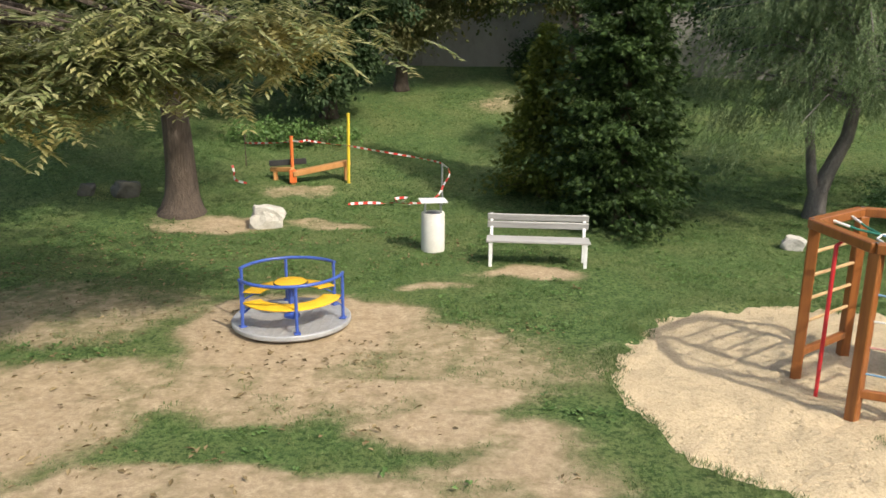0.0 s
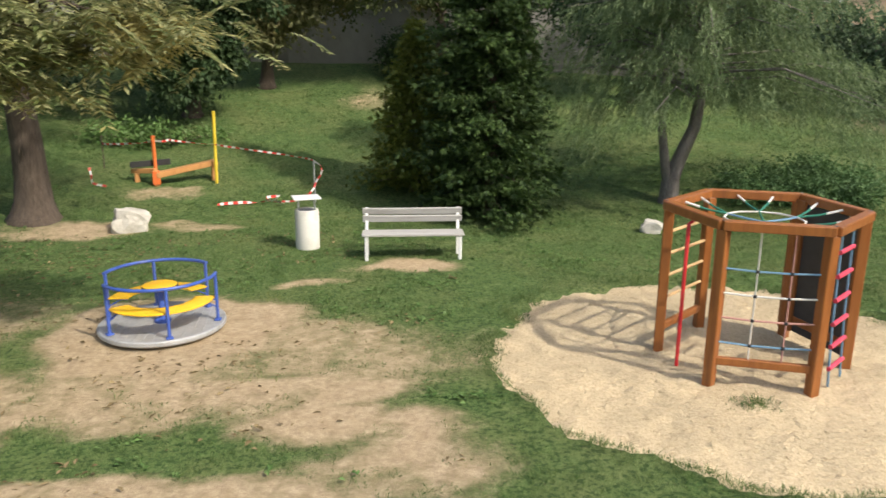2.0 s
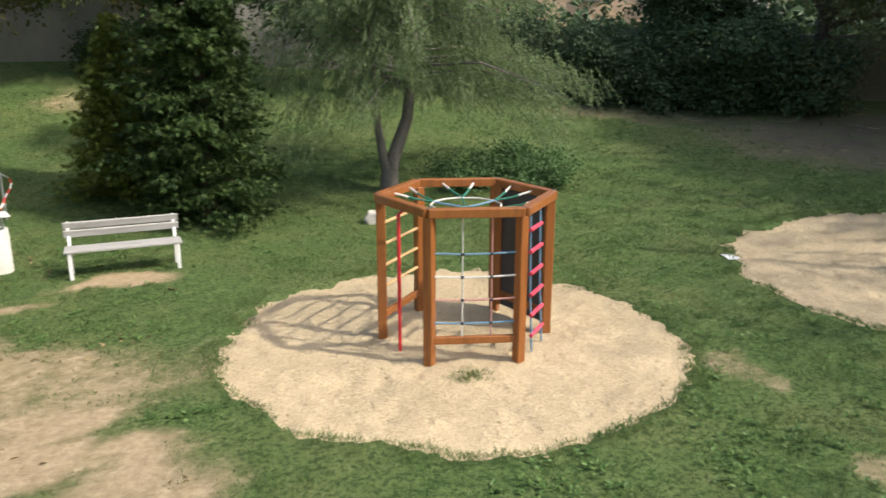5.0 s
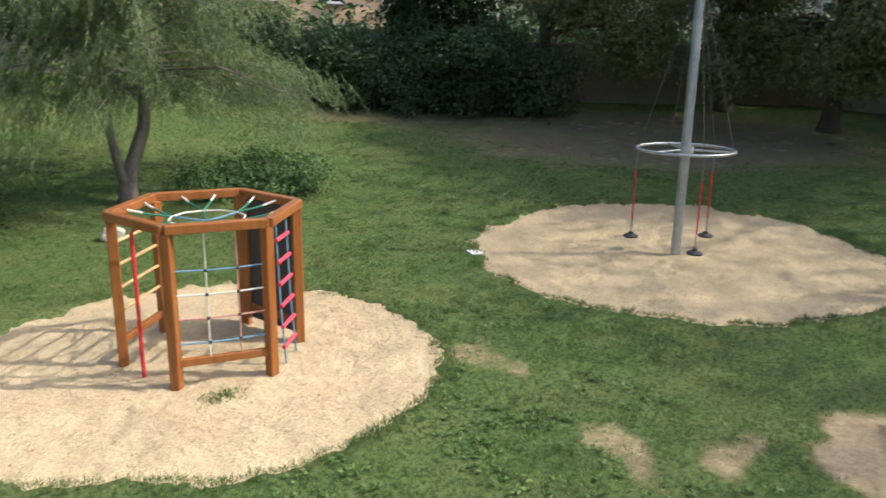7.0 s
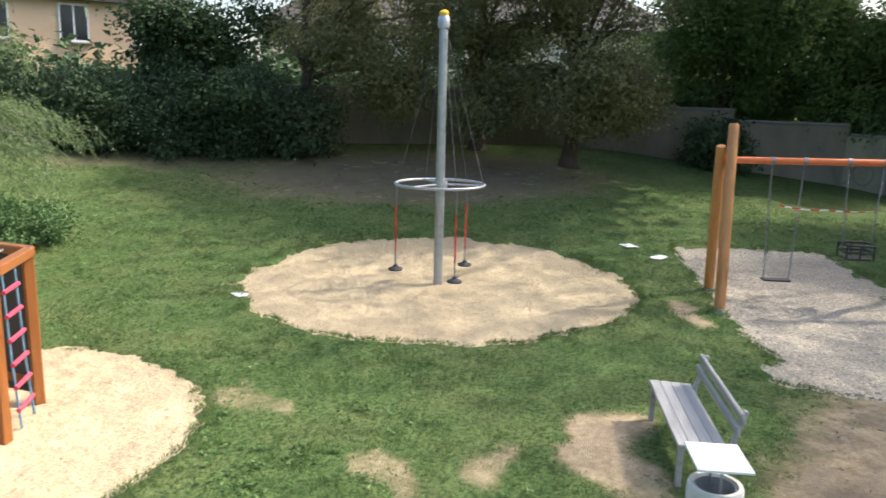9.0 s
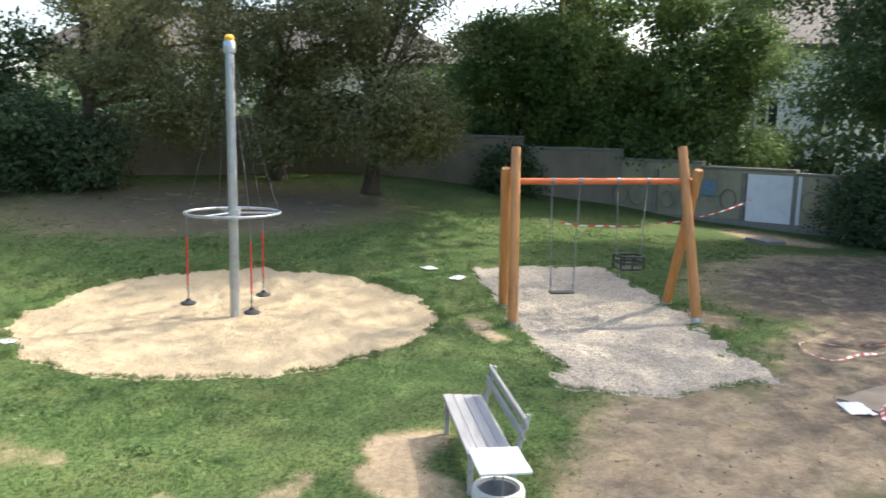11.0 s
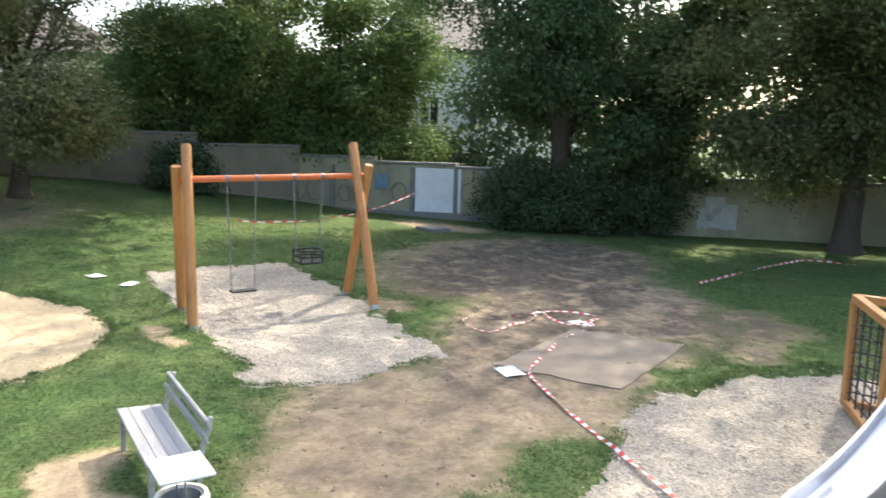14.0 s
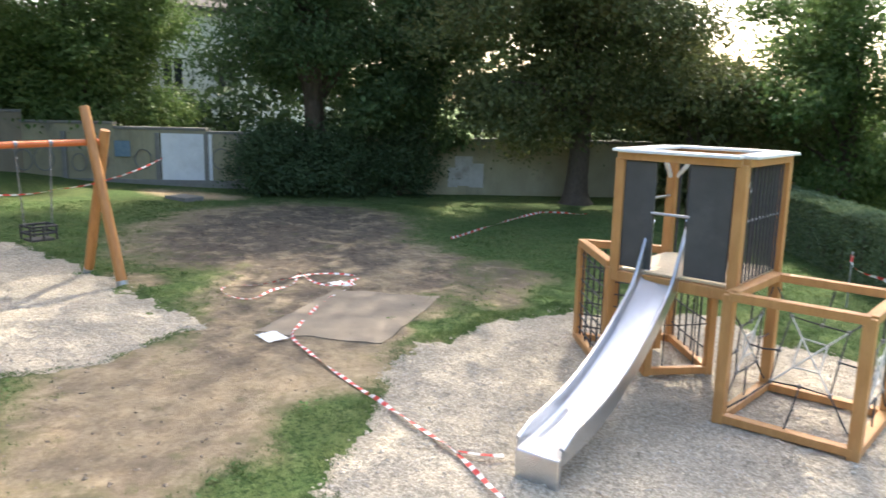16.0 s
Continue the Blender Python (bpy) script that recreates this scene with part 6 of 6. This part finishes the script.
tape([on_ground(6.5, -4.34, 0.04), on_ground(6.35, -4.5, 0.06), on_ground(6.25, -4.7, 0.03)], "loose end of red tape by the slide", 0.06, 0.10, 0, 9)
tape([(8.62, -13.2, 0.92), (8.52, -13.12, 0.74), (8.15, -13.4, 0.56), (7.3, -13.0, 0.45), (6.6, -12.7, 0.4)], "barrier tape strung low before the clipped hedge", 0.05, 0.10, 0.03, 11, 0.5, 1.2)
post_thing("tape_stake", 8.62, -13.2, 0.95, 0.015, GALV, "thin metal stake before the clipped hedge")
post_thing("tape_stake", 6.6, -12.7, 0.5, 0.015, GALV, "short metal stake before the clipped hedge")
post_thing("tape_stake", -0.17, 16.3, 0.85, 0.02, GALV, "thin metal stake holding barrier tape")
post_thing("tape_stake", -4.95, 18.5, 0.72, 0.012, BARK, "thin dark stake at the end of the tape")


def slab(x, y):
    root = part("stone_slab", Shape().box((0, 0, 0.03), (1.0, 0.7, 0.16), 0, 0.02), COPING)
    root.matrix_world = pose(x, y, gz(x, y), 0, 0, 28)
    tagged(root, "grey stone slab lying in the grass by the wall", "slab")


slab(25.3, -4.95)


def litter(x, y, size, turn, seed, label):
    rng = random.Random(seed)
    n, vs = 7, []
    for j in range(n):
        for i in range(n):
            a, b = i / (n - 1) - 0.5, j / (n - 1) - 0.5
            vs.append((a * size * (1 + 0.1 * rng.random()), b * size * 0.7 * (1 + 0.15 * rng.random()), 0.004 + 0.05 * size * rng.random()))
    fs = [(j * n + i, j * n + i + 1, (j + 1) * n + i + 1, (j + 1) * n + i) for j in range(n - 1) for i in range(n - 1)]
    ob = part("paper_sheet", Shape().add(vs, fs), PAPER)
    ob.matrix_world = pose(x, y, float(ground_z(np.array(x), np.array(y))) + 0.008, 0, 0, turn)
    tagged(ob, label, "litter")


tape([on_ground(-5.0, 17.5, 0.35), on_ground(-4.95, 17.45, 0.2), on_ground(-4.9, 17.3, 0.06), on_ground(-4.6, 17.2, 0.02)], "scrap of white tape hanging by the stake", 0.05, 0.1, 0, 10)
litter(10.85, -3.72, 0.42, 10, 1, "crumpled white sheet lying on bare earth")
litter(17.65, 3.55, 0.38, 40, 2, "crumpled white sheet lying in the grass")
litter(17.0, 2.74, 0.38, -20, 3, "crumpled white sheet lying in the grass")
litter(10.25, 8.3, 0.28, 70, 4, "white scrap at the edge of the sand")
litter(13.5, -5.75, 0.4, 20, 5, "white sheet caught in the tape")


def mat_sheet():
    n, m = 24, 17
    ex, ey = Vector((0.707, -0.707, 0)), Vector((0.66, 0.75, 0))
    vs, low = [], []
    for j in range(m + 1):
        for i in range(n + 1):
            p = Vector((11.5, -5.25, 0)) + ex * ((i / n - 0.5) * 2.7) + ey * ((j / m - 0.5) * 1.9)
            z = float(ground_z(np.array(p.x), np.array(p.y))) + 0.018 + 0.012 * (vnoise(np.array(p.x * 2.5), np.array(p.y * 2.5), 9) - 0.5)
            vs.append((p.x, p.y, float(z)))
            low.append((p.x, p.y, float(z) - 0.06))
    w = n + 1
    top = [(j * w + i, j * w + i + 1, (j + 1) * w + i + 1, (j + 1) * w + i) for j in range(m) for i in range(n)]
    k = len(vs)
    rim = [j * w for j in range(m + 1)] + [m * w + i for i in range(1, n + 1)] + [j * w + n for j in range(m - 1, -1, -1)] + [i for i in range(n - 1, 0, -1)]
    side = [(rim[a], rim[(a + 1) % len(rim)], rim[(a + 1) % len(rim)] + k, rim[a] + k) for a in range(len(rim))]
    tagged(part("ground_mat", Shape().add(vs + low, top + side), MATTING), "flat earthy mat laid over the bare soil", "mat")


mat_sheet()


# ---------------------------------------------------------------- grass and loose stones
def grass():
    rng = np.random.default_rng(101)
    n = 240000
    rr = 3.5 + 22.0 * rng.random(n) ** 0.9
    aa = np.radians(-36 + 186 * rng.random(n))
    x, y = rr * np.sin(aa), rr * np.cos(aa)
    dirt = dirt_cover(x, y) + (fbm(x * 5, y * 5, 61) - 0.5) * 0.7 + (vnoise(x * 14, y * 14, 62) - 0.5) * 0.4
    keep = (dirt < 0.36 + 0.32 * rng.random(n) ** 3) & (np.minimum(pit_dist(x, y), pad_dist(x, y)) > -0.02 - 0.22 * rng.random(n) ** 3) & (rng.random(n) < 0.35 + 0.65 * fbm(x * 0.8, y * 0.8, 63) * 1.4)
    x, y, rr = x[keep], y[keep], rr[keep]
    # longer tufts along the edges of sand and gravel
    ex, ey = 0.8 + 20 * rng.random(260000), -11 + 22 * rng.random(260000)
    ed = np.minimum(pit_dist(ex, ey), pad_dist(ex, ey))
    on = (np.abs(ed - 0.02) < 0.13) & (vnoise(ex * 3.2, ey * 3.2, 66) > 0.42) & (dirt_cover(ex, ey) < 0.6)
    tx, ty = 4.20 + 0.10 * rng.normal(size=90), 6.40 + 0.07 * rng.normal(size=90)
    edge = np.concatenate((np.zeros(len(x)), np.ones(int(on.sum()) + 90)))
    x, y = np.concatenate((x, ex[on], tx)), np.concatenate((y, ey[on], ty))
    z = ground_z(x, y) + 0.03 * edge
    z[-90:] = pit_surface(tx, ty)
    bare = dirt_cover(x, y)
    pos, along, ln = [], [], []
    for k in range(3):
        m = len(x)
        jit = rng.normal(size=(m, 2)) * 0.022
        pos.append(np.stack((x + jit[:, 0], y + jit[:, 1], z - 0.008), -1))
        along.append(np.stack((rng.normal(size=m) * 0.55, rng.normal(size=m) * 0.55, np.ones(m)), -1))
        ln.append((0.022 + 0.050 * rng.random(m)) * (0.25 + 1.3 * fbm(x * 1.3, y * 1.3, 64)) * (0.45 + 1.1 * vnoise(x * 4.5, y * 4.5, 65)) + 0.035 * edge * rng.random(m))
        ln[-1] = ln[-1] * (1 - 0.6 * bare)
    pos, along, ln = np.concatenate(pos), np.concatenate(along), np.concatenate(ln)
    far = np.hypot(pos[:, 0], pos[:, 1])
    v, f = leaf_arrays(pos, along, unit(rng, len(pos)), ln, 0.0035 + 0.00045 * far, 0.1)
    tagged(new("grass", arrays_mesh("grass", v, f, [BLADE])), "short uneven grass of the worn lawn", "grass", kind="stuff")


def stones(name, label, mat, count, region, size, seed):
    """Loose bits lying on a surface: squashed eight-sided lumps."""
    rng = np.random.default_rng(seed)
    x, y, z = region(rng, count)
    n = len(x)
    base = np.array(((1, 0, 0), (0, 1, 0), (-1, 0, 0), (0, -1, 0), (0, 0, 1), (0, 0, -1)), float)
    tri = np.array(((0, 1, 4), (1, 2, 4), (2, 3, 4), (3, 0, 4), (1, 0, 5), (2, 1, 5), (3, 2, 5), (0, 3, 5)))
    a = rng.random(n) * 6.28
    s = size * (0.5 + 1.1 * rng.random(n) ** 2)
    p = base[None] * (1 + 0.35 * rng.normal(size=(n, 6, 1))) * s[:, None, None] * np.array((1, 0.8, 0.5))
    c, q = np.cos(a)[:, None], np.sin(a)[:, None]
    px, py = p[:, :, 0] * c - p[:, :, 1] * q, p[:, :, 0] * q + p[:, :, 1] * c
    v = np.stack((px + x[:, None], py + y[:, None], p[:, :, 2] + z[:, None]), -1).reshape(-1, 3)
    f = (tri[None] + (np.arange(n) * 6)[:, None, None]).reshape(-1, 3)
    tagged(new(name, arrays_mesh(name, v, f, [mat])), label, name.replace("_", " "), kind="stuff")


def in_pads(rng, n):
    x, y = 2.5 + 17 * rng.random(n), -11 + 14 * rng.random(n)
    k = pad_dist(x, y) < 0.02
    x, y = x[k], y[k]
    return x, y, np.maximum(pad_surface(x, y), ground_z(x, y)) + 0.004


def in_pits(rng, n):
    x, y = 1.5 + 15.5 * rng.random(n), 2 + 8 * rng.random(n)
    k = pit_dist(x, y) < -0.02
    x, y = x[k], y[k]
    return x, y, np.maximum(pit_surface(x, y), ground_z(x, y)) + 0.002


def in_mud(rng, n):
    x, y = 7 + 17 * rng.random(n), -11 + 12 * rng.random(n)
    k = (dirt_cover(x, y) > 0.5) & (pad_dist(x, y) > 0.1)
    x, y = x[k], y[k]
    return x, y, ground_z(x, y) + 0.006


stones("gravel_stones", "loose pale pebbles of the gravel beds", surface("pebbles", (0.30, 0.255, 0.195), (0.72, 0.65, 0.53), 30, 0.85), 42000, in_pads, 0.02, 201)
stones("sand_clods", "small clods on the sand", SAND, 16000, in_pits, 0.014, 202)
stones("earth_clods", "clods of dry earth", surface("clods", (0.20, 0.155, 0.11), (0.36, 0.29, 0.215), 20, 0.95), 5000, in_mud, 0.02, 203)
grass()


def clover():
    """Broad-leaved weeds in the lawn, in loose patches, some with pale flower heads."""
    rng = np.random.default_rng(111)
    n = 9000
    rr, aa = 4.0 + 17.0 * rng.random(n), np.radians(-34 + 180 * rng.random(n))
    x, y = rr * np.sin(aa), rr * np.cos(aa)
    keep = (dirt_cover(x, y) < 0.3) & (np.minimum(pit_dist(x, y), pad_dist(x, y)) > 0.12) & (fbm(x * 0.7, y * 0.7, 81) > 0.52)
    x, y = x[keep], y[keep]
    per = 7
    m = len(x) * per
    px, py = np.repeat(x, per) + rng.normal(size=m) * 0.045, np.repeat(y, per) + rng.normal(size=m) * 0.045
    pos = np.stack((px, py, ground_z(px, py) + 0.012 + 0.02 * rng.random(m)), -1)
    az = rng.random(m) * 6.283
    along = np.stack((np.cos(az), np.sin(az), 0.25 + 0.3 * rng.random(m)), -1)
    ln = 0.03 + 0.045 * rng.random(m)
    v, f = leaf_arrays(pos, along, np.tile((0, 0, 1.0), (m, 1)) + 0.3 * rng.normal(size=(m, 3)), ln, ln * 0.6, 0.2)
    tagged(new("lawn_weeds", arrays_mesh("lawn_weeds", v, f, [SHRUB])), "broad-leaved weeds and clover in the lawn", "weeds", kind="stuff")


def fallen_leaves():
    """Dry leaves under the feathered tree and over the worn earth."""
    rng = np.random.default_rng(112)
    n = 2600
    x, y = -7.5 + 9.5 * rng.random(n), 4.6 + 9.5 * rng.random(n) ** 1.2
    keep = (np.minimum(pit_dist(x, y), pad_dist(x, y)) > 0.1) & (fbm(x * 0.9, y * 0.9, 82) > 0.42 + 0.05 * (x + 3.5))
    x, y = x[keep], y[keep]
    m = len(x)
    pos = np.stack((x, y, ground_z(x, y) + 0.012 + 0.012 * rng.random(m)), -1)
    az = rng.random(m) * 6.283
    along = np.stack((np.cos(az), np.sin(az), 0.3 * rng.normal(size=m)), -1)
    ln = 0.04 + 0.06 * rng.random(m)
    v, f = leaf_arrays(pos, along, np.tile((0, 0, 1.0), (m, 1)) + 0.35 * rng.normal(size=(m, 3)), ln, ln * 0.45, 0.3)
    tagged(new("fallen_leaves", arrays_mesh("fallen_leaves", v, f, [DRYLEAF])), "scattered dry brown leaves on the worn lawn", "fallen leaves", kind="stuff")


clover()
fallen_leaves()
